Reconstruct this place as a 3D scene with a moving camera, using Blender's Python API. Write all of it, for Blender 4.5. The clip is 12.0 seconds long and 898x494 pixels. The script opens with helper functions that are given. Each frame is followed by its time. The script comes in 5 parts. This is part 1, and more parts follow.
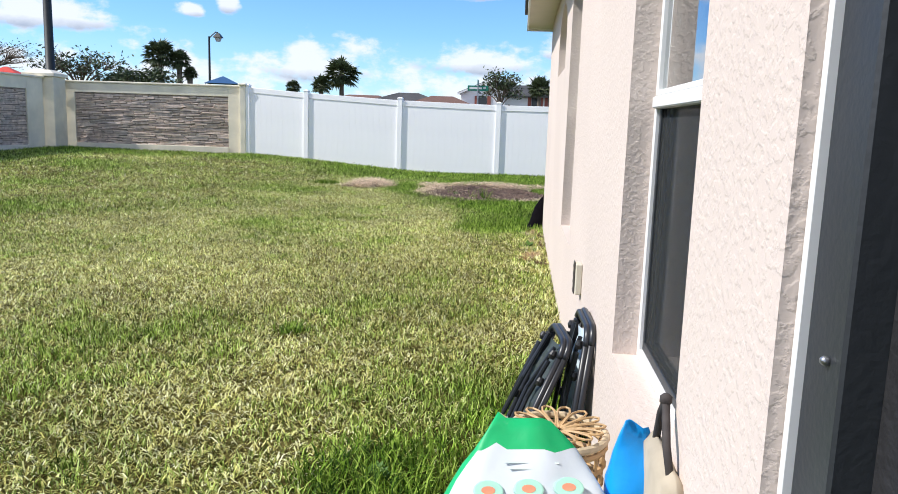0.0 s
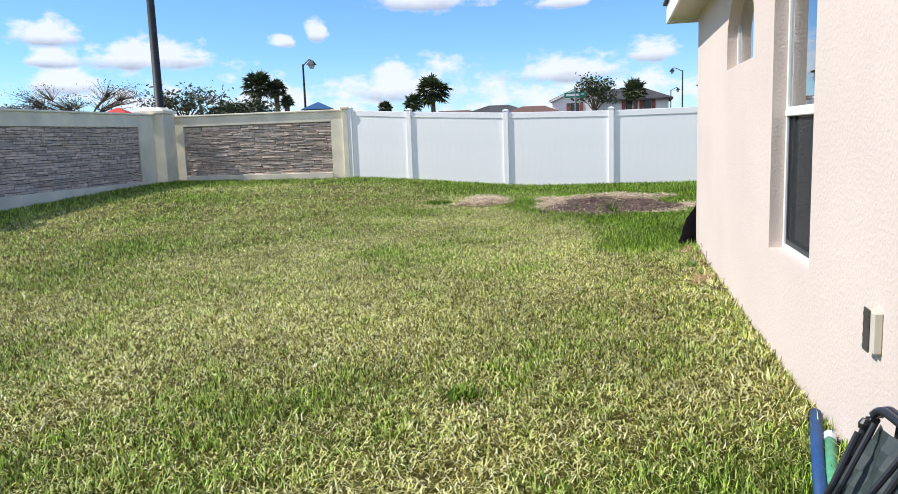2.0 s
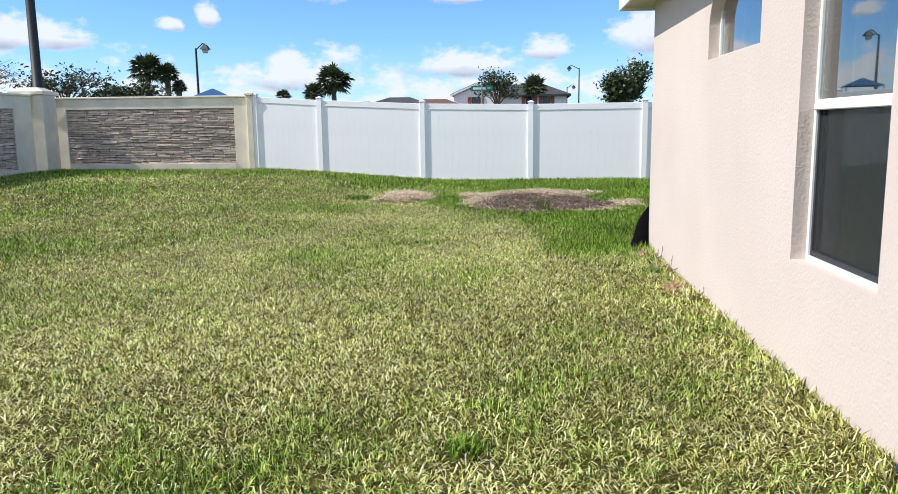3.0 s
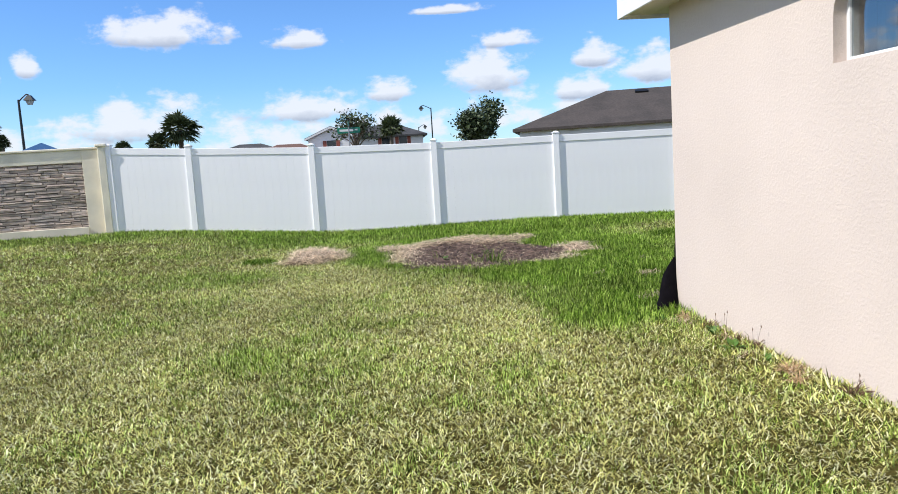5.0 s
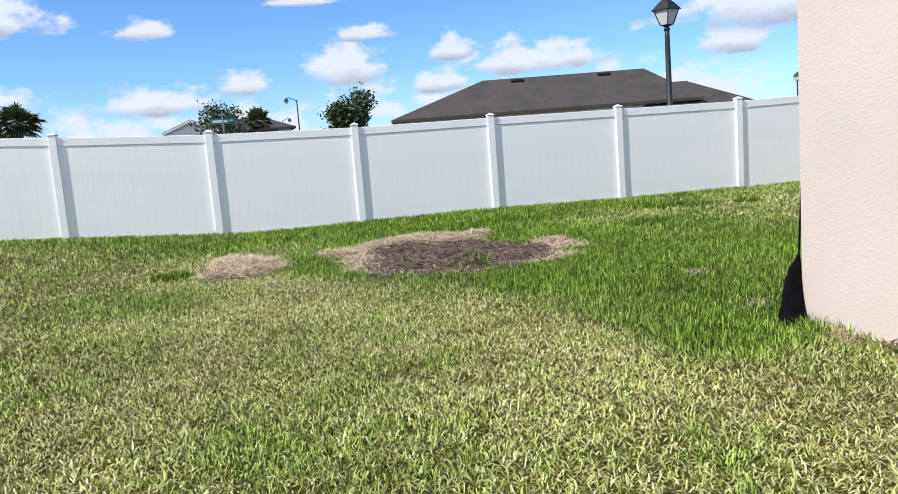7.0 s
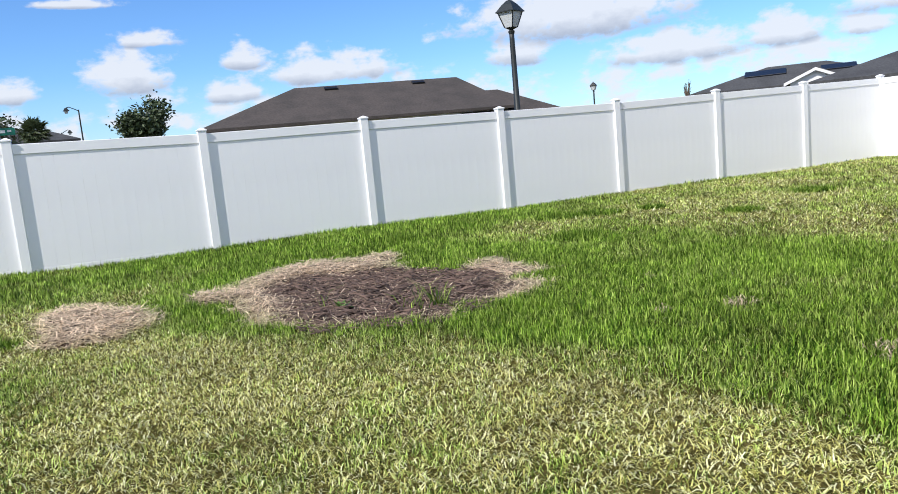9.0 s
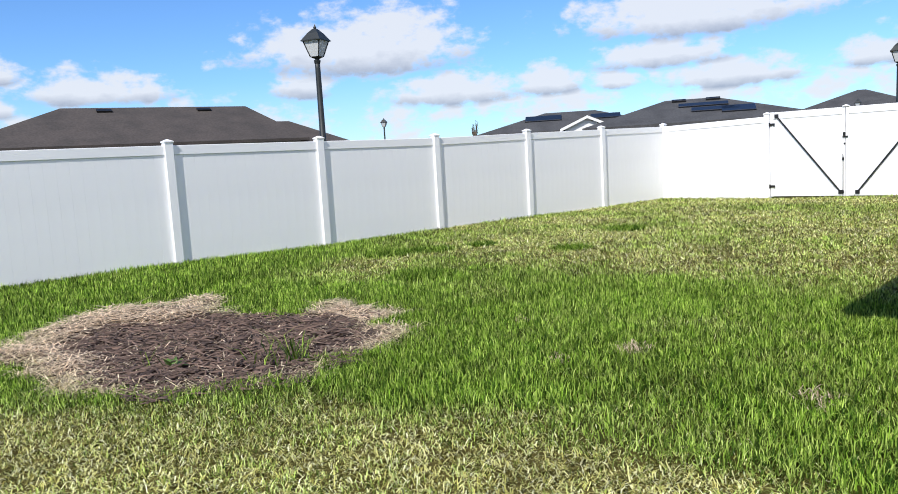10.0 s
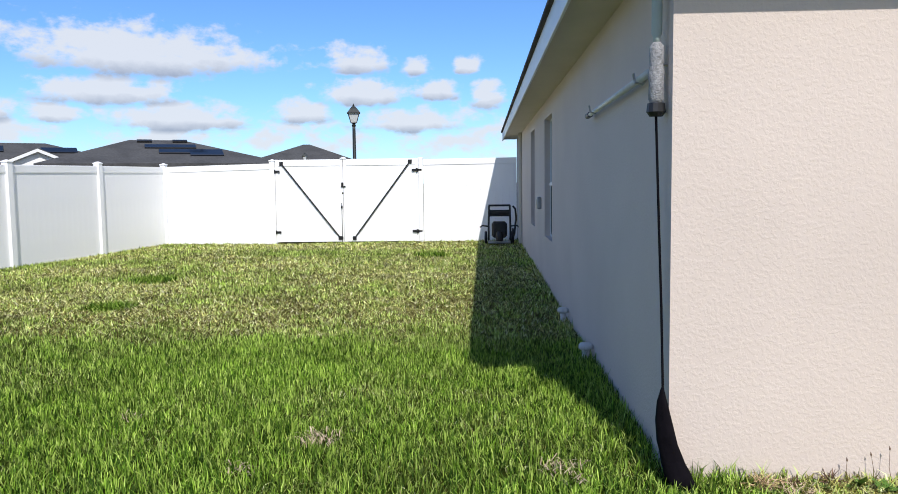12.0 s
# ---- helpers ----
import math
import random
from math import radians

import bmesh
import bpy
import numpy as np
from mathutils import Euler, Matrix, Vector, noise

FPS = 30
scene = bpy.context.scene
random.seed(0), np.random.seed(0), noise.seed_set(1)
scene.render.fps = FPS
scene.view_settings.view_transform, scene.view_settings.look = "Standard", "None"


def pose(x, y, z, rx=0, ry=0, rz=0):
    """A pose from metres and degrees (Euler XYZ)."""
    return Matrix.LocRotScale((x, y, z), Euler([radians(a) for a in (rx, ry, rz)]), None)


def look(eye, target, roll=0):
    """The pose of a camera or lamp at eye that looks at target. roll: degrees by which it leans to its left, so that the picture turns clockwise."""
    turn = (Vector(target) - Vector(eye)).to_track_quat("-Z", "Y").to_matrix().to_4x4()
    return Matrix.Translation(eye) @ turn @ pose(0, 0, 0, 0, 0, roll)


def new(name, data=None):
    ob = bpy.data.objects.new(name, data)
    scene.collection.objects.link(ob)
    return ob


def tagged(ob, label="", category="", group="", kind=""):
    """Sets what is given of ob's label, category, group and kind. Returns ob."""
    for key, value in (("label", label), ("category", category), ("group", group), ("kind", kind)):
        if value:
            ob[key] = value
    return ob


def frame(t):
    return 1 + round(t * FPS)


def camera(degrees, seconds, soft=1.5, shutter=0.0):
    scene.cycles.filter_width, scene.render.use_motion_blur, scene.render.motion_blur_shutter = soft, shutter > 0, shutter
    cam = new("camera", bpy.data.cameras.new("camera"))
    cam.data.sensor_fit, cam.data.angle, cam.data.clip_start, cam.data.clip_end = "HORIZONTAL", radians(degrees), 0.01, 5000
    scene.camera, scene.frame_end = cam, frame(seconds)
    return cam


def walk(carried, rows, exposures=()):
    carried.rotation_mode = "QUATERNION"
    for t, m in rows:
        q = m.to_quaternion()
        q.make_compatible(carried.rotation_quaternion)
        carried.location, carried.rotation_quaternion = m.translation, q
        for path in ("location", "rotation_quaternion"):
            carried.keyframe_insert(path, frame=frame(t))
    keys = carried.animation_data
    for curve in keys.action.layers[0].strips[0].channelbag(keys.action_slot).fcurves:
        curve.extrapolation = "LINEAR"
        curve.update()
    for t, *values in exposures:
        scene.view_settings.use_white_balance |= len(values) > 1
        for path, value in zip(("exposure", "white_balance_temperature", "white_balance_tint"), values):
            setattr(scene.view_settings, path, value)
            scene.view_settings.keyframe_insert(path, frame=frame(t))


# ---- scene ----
cam = camera(60.9, 12.0, 0.9)
PATH = [
    (0, (0.018, 0.412, 1.269), (-0.156, 2.378, 0.951), 1.9),
    (0.5, (0.012, 0.39, 1.373), (-0.061, 2.371, 1.108), 0.3),
    (1, (-0.076, 0.56, 1.324), (-0.313, 2.523, 1.02), -1.7),
    (1.5, (-0.262, 0.895, 1.327), (-0.63, 2.839, 1.034), -2.6),
    (2, (-0.569, 1.185, 1.286), (-0.986, 3.12, 1.0), -2.0),
    (2.5, (-0.849, 1.519, 1.245), (-1.202, 3.463, 0.933), -0.9),
    (3, (-1.126, 1.914, 1.273), (-1.277, 3.884, 0.962), -0.7),
    (3.2, (-1.246, 2.073, 1.292), (-1.327, 4.049, 0.992), -0.7),
    (5, (-2.24, 3.856, 1.328), (-2.012, 5.83, 1.109), -3.5),
    (5.5, (-2.467, 4.359, 1.306), (-2.135, 6.317, 1.072), -4.1),
    (6, (-2.683, 4.909, 1.288), (-2.258, 6.847, 1.04), -4.4),
    (6.5, (-2.93, 5.42, 1.283), (-2.42, 7.337, 1.034), -4.3),
    (8.5, (-3.57, 7.633, 1.31), (-2.735, 9.424, 1.0), -5.4),
    (9, (-3.614, 8.199, 1.336), (-2.583, 9.89, 1.06), -5.3),
    (9.5, (-3.592, 8.714, 1.349), (-2.363, 10.275, 1.119), -4.4),
    (10, (-3.641, 9.16, 1.342), (-2.172, 10.498, 1.113), -3.3),
    (10.5, (-3.568, 9.625, 1.334), (-1.835, 10.589, 1.07), -2.1),
    (11, (-3.415, 10.025, 1.323), (-1.484, 10.463, 1.044), -0.8),
    (11.5, (-3.283, 10.379, 1.349), (-1.299, 10.476, 1.115), -0.9),
    (12, (-3.164, 10.708, 1.386), (-1.173, 10.798, 1.219), -0.7),
]
walk(cam, [(t, look(eye, target, roll)) for t, eye, target, roll in PATH],
     [(0, 0.20), (2.5, 0.14), (5, 0.06), (8.5, 0.0), (10.5, -0.07), (12, -0.13)])


# ---- world, sun, exposure ----
SUN_TO = Vector((-2.43, -0.56, 2.5)).normalized()
sun = new("sun", bpy.data.lights.new("sun", "SUN"))
sun.data.energy, sun.data.angle, sun.data.color = 4.6, radians(0.55), (1.0, 0.96, 0.91)
sun.matrix_world = look((-30, -8, 40), Vector((-30, -8, 40)) - SUN_TO)

CLOUDS = [(65.5, 9.4, 8.1, 1.8), (63.5, 6.8, 4.7, 1.2), (81.0, 9.1, 2.3, 1.1), (81.4, 6.8, 3.1, 1.1), (86.8, 7.0, 1.6, 0.9), (90.4, 6.7, 1.2, 1.3),
          (85.2, 8.6, 1.2, 0.7), (84.7, 4.8, 3.9, 1.0), (76.8, 5.4, 2.1, 0.9), (68.1, 5.0, 4.5, 1.1), (60.7, 5.0, 1.6, 0.7), (89.0, 8.6, 1.0, 0.7),
          (42.6, 9.0, 7.8, 2.5), (48.6, 5.3, 4.3, 1.3), (55.6, 5.4, 2.3, 1.1), (37.8, 6.2, 2.3, 1.3), (23.7, 6.2, 4.5, 1.3), (17.9, 7.2, 1.4, 0.9),
          (16.8, 5.0, 2.1, 0.9), (11.8, 8.7, 2.1, 0.6), (-12.9, 10.3, 3.9, 1.2), (-3.2, 9.5, 2.1, 0.7)]
CLOUDS += [(10.1, 6.8, 2.6, 1.7), (2.9, 5.7, 1.6, 0.9), (-3.4, 4.8, 3.7, 1.1), (-15.1, 4.1, 3.1, 1.3), (7.8, 11.0, 2.5, 0.3), (-32.9, 6.4, 3.9, 1.1),
          (-38.7, 7.7, 2.1, 0.9), (-38.5, 6.1, 1.7, 0.7), (-23.7, 7.2, 0.9, 0.5), (-21.1, 7.9, 0.8, 0.8), (-38.0, 4.6, 1.9, 0.9)]


def build_world():
    w = bpy.data.worlds.new("sky")
    scene.world = w
    w.use_nodes = True
    nt = w.node_tree
    nt.nodes.clear()
    N, L = nt.nodes.new, nt.links.new

    def math_node(op, a, b=None, c=None):
        n = N("ShaderNodeMath")
        n.operation = op
        for i, v in enumerate((a, b, c)):
            if v is None:
                continue
            if isinstance(v, (int, float)):
                n.inputs[i].default_value = v
            else:
                L(v, n.inputs[i])
        return n.outputs[0]

    sky = N("ShaderNodeTexSky")
    sky.sky_type, sky.sun_disc = "NISHITA", False
    sky.sun_elevation = math.asin(SUN_TO.z)
    sky.sun_rotation = math.atan2(SUN_TO.x, SUN_TO.y)
    sky.dust_density, sky.ozone_density, sky.air_density = 0.1, 1.5, 0.9
    tc = N("ShaderNodeTexCoord")
    sep = N("ShaderNodeSeparateXYZ")
    L(tc.outputs["Generated"], sep.inputs[0])
    az = math_node("MULTIPLY", math_node("ARCTAN2", sep.outputs[0], sep.outputs[1]), 57.2958)
    el = math_node("MULTIPLY", math_node("ARCSINE", sep.outputs[2]), 57.2958)
    comb = N("ShaderNodeCombineXYZ")
    L(math_node("MULTIPLY", az, 0.62), comb.inputs[0])
    L(el, comb.inputs[1])

    def noise_node(scale, detail, rough):
        n = N("ShaderNodeTexNoise")
        n.inputs["Scale"].default_value, n.inputs["Detail"].default_value, n.inputs["Roughness"].default_value = scale, detail, rough
        L(comb.outputs[0], n.inputs["Vector"])
        return n.outputs[0]
    fine = noise_node(0.85, 7.0, 0.58)
    bulge = noise_node(0.3, 3.0, 0.5)
    dens = None
    low = None
    for a, e, cw, ch in CLOUDS:
        dx = math_node("MULTIPLY", math_node("SUBTRACT", az, a), 1 / (cw * 1.35))
        dy0 = math_node("MULTIPLY", math_node("SUBTRACT", el, e - 0.45 * ch), 1 / (ch * 1.75))
        dy = math_node("MAXIMUM", dy0, math_node("MULTIPLY", dy0, -2.1))
        q = math_node("SQRT", math_node("ADD", math_node("MULTIPLY", dx, dx), math_node("MULTIPLY", dy, dy)))
        m = math_node("SUBTRACT", 1.0, q)
        dens = m if dens is None else math_node("MAXIMUM", dens, m)
        under = math_node("MINIMUM", m, math_node("SUBTRACT", 0.02, dy0))
        low = under if low is None else math_node("MAXIMUM", low, under)
    # a thin broken bank low on the horizon
    bank = math_node("SUBTRACT", 0.36, math_node("MULTIPLY", math_node("ABSOLUTE", math_node("SUBTRACT", el, 3.2)), 0.17))
    dens = math_node("MAXIMUM", dens, math_node("ADD", bank, math_node("MULTIPLY", math_node("SUBTRACT", bulge, 0.5), 1.2)))
    # unseen broken cumulus added round the rest of the sky, for fill on the fence
    around = math_node("SUBTRACT", math_node("ABSOLUTE", math_node("SUBTRACT", az, 25.0)), 80.0)
    around = math_node("MULTIPLY", math_node("MINIMUM", math_node("MAXIMUM", math_node("MULTIPLY", around, 0.08), 0.0), 1.0), 1.1)
    dens = math_node("MAXIMUM", dens, math_node("SUBTRACT", around, 0.75))
    dens = math_node("MAXIMUM", dens, -0.6)
    total = math_node("ADD", dens, math_node("MULTIPLY", math_node("SUBTRACT", fine, 0.5), 1.7))
    total = math_node("ADD", total, math_node("MULTIPLY", math_node("SUBTRACT", bulge, 0.5), 0.6))
    ramp = N("ShaderNodeMapRange")
    ramp.interpolation_type = "SMOOTHSTEP"
    ramp.inputs["From Min"].default_value, ramp.inputs["From Max"].default_value = 0.06, 0.55
    L(total, ramp.inputs["Value"])
    thick = N("ShaderNodeMapRange")
    thick.inputs["From Min"].default_value, thick.inputs["From Max"].default_value = 0.0, 0.4
    L(math_node("ADD", low, math_node("MULTIPLY", math_node("SUBTRACT", fine, 0.5), 0.5)), thick.inputs["Value"])
    shade = N("ShaderNodeMix")
    shade.data_type = "RGBA"
    shade.inputs[6].default_value, shade.inputs[7].default_value = (5.9, 6.2, 6.8, 1), (2.9, 3.3, 4.2, 1)
    L(thick.outputs[0], shade.inputs[0])
    tint = N("ShaderNodeMix")
    tint.data_type, tint.blend_type = "RGBA", "MULTIPLY"
    tint.inputs[0].default_value = 1.0
    tint.inputs[7].default_value = (0.58, 0.87, 1.25, 1)
    L(sky.outputs[0], tint.inputs[6])
    mix = N("ShaderNodeMix")
    mix.data_type = "RGBA"
    L(math_node("MULTIPLY", ramp.outputs[0], 0.93), mix.inputs[0])
    haze = N("ShaderNodeMix")
    haze.data_type = "RGBA"
    hz = math_node("MULTIPLY_ADD", el, -0.05, 0.31)
    L(math_node("MAXIMUM", math_node("MINIMUM", hz, 0.36), 0.0), haze.inputs[0])
    L(tint.outputs[2], haze.inputs[6])
    haze.inputs[7].default_value = (4.9, 5.8, 6.4, 1)
    L(haze.outputs[2], mix.inputs[6])
    L(shade.outputs[2], mix.inputs[7])
    bg = N("ShaderNodeBackground")
    bg.inputs[1].default_value = 0.142
    L(mix.outputs[2], bg.inputs[0])
    out = N("ShaderNodeOutputWorld")
    L(bg.outputs[0], out.inputs[0])


build_world()


# ---- materials ----
def material(name, color, rough=0.6, metal=0.0, vary=0.0, scale=6.0, second=None, second_scale=1.2, bump=0.0, bump_scale=60.0,
             island=0.0, random_ob=0.0, spec=0.5):
    """A node material: base colour, mottled at two scales, with fine relief."""
    m = bpy.data.materials.new(name)
    m.use_nodes = True
    nt = m.node_tree
    N, L = nt.nodes.new, nt.links.new
    p = nt.nodes["Principled BSDF"]
    p.inputs["Roughness"].default_value, p.inputs["Metallic"].default_value = rough, metal
    p.inputs["Specular IOR Level"].default_value = spec
    tc = N("ShaderNodeTexCoord")
    rgb = N("ShaderNodeRGB")
    rgb.outputs[0].default_value = (*color, 1)
    last = rgb.outputs[0]

    def noise_fac(sc, detail=6.0):
        n = N("ShaderNodeTexNoise")
        n.inputs["Scale"].default_value, n.inputs["Detail"].default_value = sc, detail
        L(tc.outputs["Object"], n.inputs["Vector"])
        return n.outputs[0]

    def mixed(a, b, fac, blend="MIX"):
        x = N("ShaderNodeMix")
        x.data_type, x.blend_type = "RGBA", blend
        for sock, v in ((x.inputs[0], fac), (x.inputs[6], a), (x.inputs[7], b)):
            if hasattr(v, "is_output"):
                L(v, sock)
            else:
                sock.default_value = v
        return x.outputs[2]

    def ranged(v, a, b, c=0.0, d=1.0):
        r = N("ShaderNodeMapRange")
        r.inputs[1].default_value, r.inputs[2].default_value, r.inputs[3].default_value, r.inputs[4].default_value = a, b, c, d
        L(v, r.inputs[0])
        return r.outputs[0]

    if second:
        last = mixed(last, (*second, 1), ranged(noise_fac(second_scale), 0.42, 0.66))
    if vary:
        v = ranged(noise_fac(scale, 8.0), 0.25, 0.75, 1 - vary, 1 + vary)
        hsv = N("ShaderNodeHueSaturation")
        L(v, hsv.inputs["Value"])
        L(last, hsv.inputs["Color"])
        last = hsv.outputs[0]
    if island or random_ob:
        src = N("ShaderNodeNewGeometry").outputs["Random Per Island"] if island else N("ShaderNodeObjectInfo").outputs["Random"]
        amount = island or random_ob
        hsv = N("ShaderNodeHueSaturation")
        L(ranged(src, 0, 1, 1 - amount, 1 + amount), hsv.inputs["Value"])
        L(last, hsv.inputs["Color"])
        last = hsv.outputs[0]
    L(last, p.inputs["Base Color"])
    if bump:
        b = N("ShaderNodeBump")
        b.inputs["Strength"].default_value, b.inputs["Distance"].default_value = bump, 0.01
        L(noise_fac(bump_scale, 4.0), b.inputs["Height"])
        L(b.outputs[0], p.inputs["Normal"])
    return m


def stucco_material(name, color):
    """Knock-down stucco: flat-topped blobs in fine sand."""
    m = material(name, color, 0.92, vary=0.05, scale=1.1, spec=0.15)
    nt = m.node_tree
    N, L = nt.nodes.new, nt.links.new
    p = nt.nodes["Principled BSDF"]
    tc = N("ShaderNodeTexCoord")
    warp = N("ShaderNodeTexNoise")
    warp.inputs["Scale"].default_value, warp.inputs["Detail"].default_value = 56.0, 4.0
    L(tc.outputs["Object"], warp.inputs["Vector"])
    flat = N("ShaderNodeMapRange")
    flat.interpolation_type = "SMOOTHSTEP"
    flat.inputs[1].default_value, flat.inputs[2].default_value = 0.44, 0.6
    L(warp.outputs[0], flat.inputs[0])
    sand = N("ShaderNodeTexNoise")
    sand.inputs["Scale"].default_value, sand.inputs["Detail"].default_value = 170.0, 3.0
    L(tc.outputs["Object"], sand.inputs["Vector"])
    add = N("ShaderNodeMath")
    add.operation = "MULTIPLY_ADD"
    add.inputs[1].default_value = 0.3
    L(sand.outputs[0], add.inputs[0])
    L(flat.outputs[0], add.inputs[2])
    b = N("ShaderNodeBump")
    b.inputs["Strength"].default_value, b.inputs["Distance"].default_value = 0.30, 0.0035
    L(add.outputs[0], b.inputs["Height"])
    L(b.outputs[0], p.inputs["Normal"])
    return m


def glass_material():
    m = bpy.data.materials.new("window_glass")
    m.use_nodes = True
    nt = m.node_tree
    p = nt.nodes["Principled BSDF"]
    p.inputs["Base Color"].default_value = (0.26, 0.32, 0.34, 1)
    p.inputs["Roughness"].default_value = 0.02
    p.inputs["Transmission Weight"].default_value = 1.0
    p.inputs["IOR"].default_value = 1.5
    p.inputs["Coat Weight"].default_value = 1.0
    p.inputs["Coat IOR"].default_value = 2.2
    p.inputs["Coat Roughness"].default_value = 0.01
    return m


def attr_mix_material(name, ramps, rough, island=0.25, detail_scale=9.0, bump=0.0, translucent=0.0, toned=False):
    """Lawn colours: dry and lush tones mixed by the lawn's own growth map."""
    m = bpy.data.materials.new(name)
    m.use_nodes = True
    nt = m.node_tree
    N, L = nt.nodes.new, nt.links.new
    p = nt.nodes["Principled BSDF"]
    p.inputs["Roughness"].default_value = rough
    p.inputs["Specular IOR Level"].default_value = 0.12 if island else 0.0
    tc = N("ShaderNodeTexCoord")

    def attr(a):
        n = N("ShaderNodeAttribute")
        n.attribute_name = a
        return n.outputs["Fac"]

    def mixc(a, b, fac):
        x = N("ShaderNodeMix")
        x.data_type = "RGBA"
        for sock, v in ((x.inputs[0], fac), (x.inputs[6], a), (x.inputs[7], b)):
            if hasattr(v, "is_output"):
                L(v, sock)
            else:
                sock.default_value = (*v, 1) if isinstance(v, tuple) else v
        return x.outputs[2]

    def noise_fac(sc, a, b):
        n = N("ShaderNodeTexNoise")
        n.inputs["Scale"].default_value, n.inputs["Detail"].default_value = sc, 5.0
        L(tc.outputs["Object"], n.inputs["Vector"])
        r = N("ShaderNodeMapRange")
        r.inputs[1].default_value, r.inputs[2].default_value = a, b
        L(n.outputs[0], r.inputs[0])
        return r.outputs[0]
    dry_a, dry_b, lush_a, lush_b, soil_a, soil_b = ramps
    if island:
        rnd = N("ShaderNodeNewGeometry").outputs["Random Per Island"]
        def ramp_of(stops):
            r = N("ShaderNodeValToRGB")
            els = r.color_ramp.elements
            while len(els) < len(stops):
                els.new(0.5)
            for e, (pos, c) in zip(els, stops):
                e.position, e.color = pos, (*c, 1)
            L(rnd, r.inputs[0])
            return r.outputs[0]
        dry, lush = ramp_of(DRY_STOPS), ramp_of(LUSH_STOPS)
    else:
        f = noise_fac(detail_scale, 0.3, 0.7)
        dry, lush = mixc(dry_a, dry_b, f), mixc(lush_a, lush_b, f)
    col = mixc(dry, lush, attr("lush"))
    soil = mixc(soil_a, soil_b, noise_fac(30.0, 0.35, 0.65))
    col = mixc(col, soil, attr("soil"))
    if toned:
        hsv = N("ShaderNodeHueSaturation")
        L(attr("tone"), hsv.inputs["Value"])
        L(col, hsv.inputs["Color"])
        col = hsv.outputs[0]
    L(col, p.inputs["Base Color"])
    if translucent:
        tl = N("ShaderNodeBsdfTranslucent")
        L(col, tl.inputs[0])
        mx = N("ShaderNodeMixShader")
        mx.inputs[0].default_value = translucent
        L(p.outputs[0], mx.inputs[1])
        L(tl.outputs[0], mx.inputs[2])
        L(mx.outputs[0], nt.nodes["Material Output"].inputs[0])
    if bump:
        n = N("ShaderNodeTexNoise")
        n.inputs["Scale"].default_value, n.inputs["Detail"].default_value = 40.0, 6.0
        L(tc.outputs["Object"], n.inputs["Vector"])
        b = N("ShaderNodeBump")
        b.inputs["Strength"].default_value, b.inputs["Distance"].default_value = bump, 0.03
        L(n.outputs[0], b.inputs["Height"])
        L(b.outputs[0], p.inputs["Normal"])
    return m


DRY_STOPS = ((0.0, (0.05, 0.04, 0.01)), (0.22, (0.27, 0.23, 0.06)), (0.48, (0.68, 0.62, 0.20)), (0.75, (0.90, 0.84, 0.40)), (1.0, (0.97, 0.93, 0.68)))
LUSH_STOPS = ((0.0, (0.016, 0.05, 0.004)), (0.30, (0.045, 0.11, 0.009)), (0.62, (0.21, 0.37, 0.03)), (1.0, (0.50, 0.65, 0.13)))
STUCCO = stucco_material("stucco_cream", (0.665, 0.57, 0.51))
STUCCO_SOFT = material("soffit_paint", (0.62, 0.56, 0.48), 0.8, vary=0.05, scale=3)
VINYL = material("white_vinyl", (0.94, 0.94, 0.95), 0.42, vary=0.03, scale=2.5, bump=0.05, bump_scale=14)
WHITE_PAINT = material("white_window_frame", (0.80, 0.80, 0.79), 0.4, vary=0.03, scale=8)
CREAM_WALL = material("cream_precast", (0.85, 0.78, 0.62), 0.85, vary=0.12, scale=2.2, second=(0.73, 0.68, 0.56), second_scale=1.4, bump=0.3, bump_scale=50)
STONE = material("ledge_stone", (0.60, 0.48, 0.40), 0.9, vary=0.3, scale=9, second=(0.50, 0.43, 0.38), second_scale=2.5, island=0.24, bump=0.6, bump_scale=35)
MORTAR = material("dark_mortar", (0.16, 0.13, 0.11), 0.95, vary=0.3, scale=12, bump=0.4)
BLACK_METAL = material("black_metal", (0.012, 0.012, 0.013), 0.45, vary=0.2, scale=20, spec=0.4)
GATE_BLACK = material("black_hardware", (0.015, 0.015, 0.016), 0.4, vary=0.2, scale=30)
LAMP_GREEN = material("dark_lamp_paint", (0.018, 0.022, 0.022), 0.5, vary=0.3, scale=9, bump=0.1)
SHINGLE = material("asphalt_shingle_brown", (0.075, 0.062, 0.055), 0.95, vary=0.3, scale=7, second=(0.055, 0.047, 0.042), second_scale=0.6, bump=0.5, bump_scale=18)
SHINGLE_GREY = material("asphalt_shingle_grey", (0.07, 0.07, 0.072), 0.95, vary=0.3, scale=7, second=(0.05, 0.05, 0.052), second_scale=0.6, bump=0.5, bump_scale=18)
SHINGLE_RED = material("asphalt_shingle_rust", (0.16, 0.09, 0.07), 0.95, vary=0.25, scale=7, bump=0.5, bump_scale=18)
SOLAR = material("solar_glass", (0.01, 0.012, 0.018), 0.35, vary=0.1, scale=3)
FAR_WALL = material("far_house_paint", (0.88, 0.87, 0.85), 0.85, vary=0.06, scale=0.8)
DARK_GLASS = material("far_window_glass", (0.03, 0.035, 0.04), 0.1)
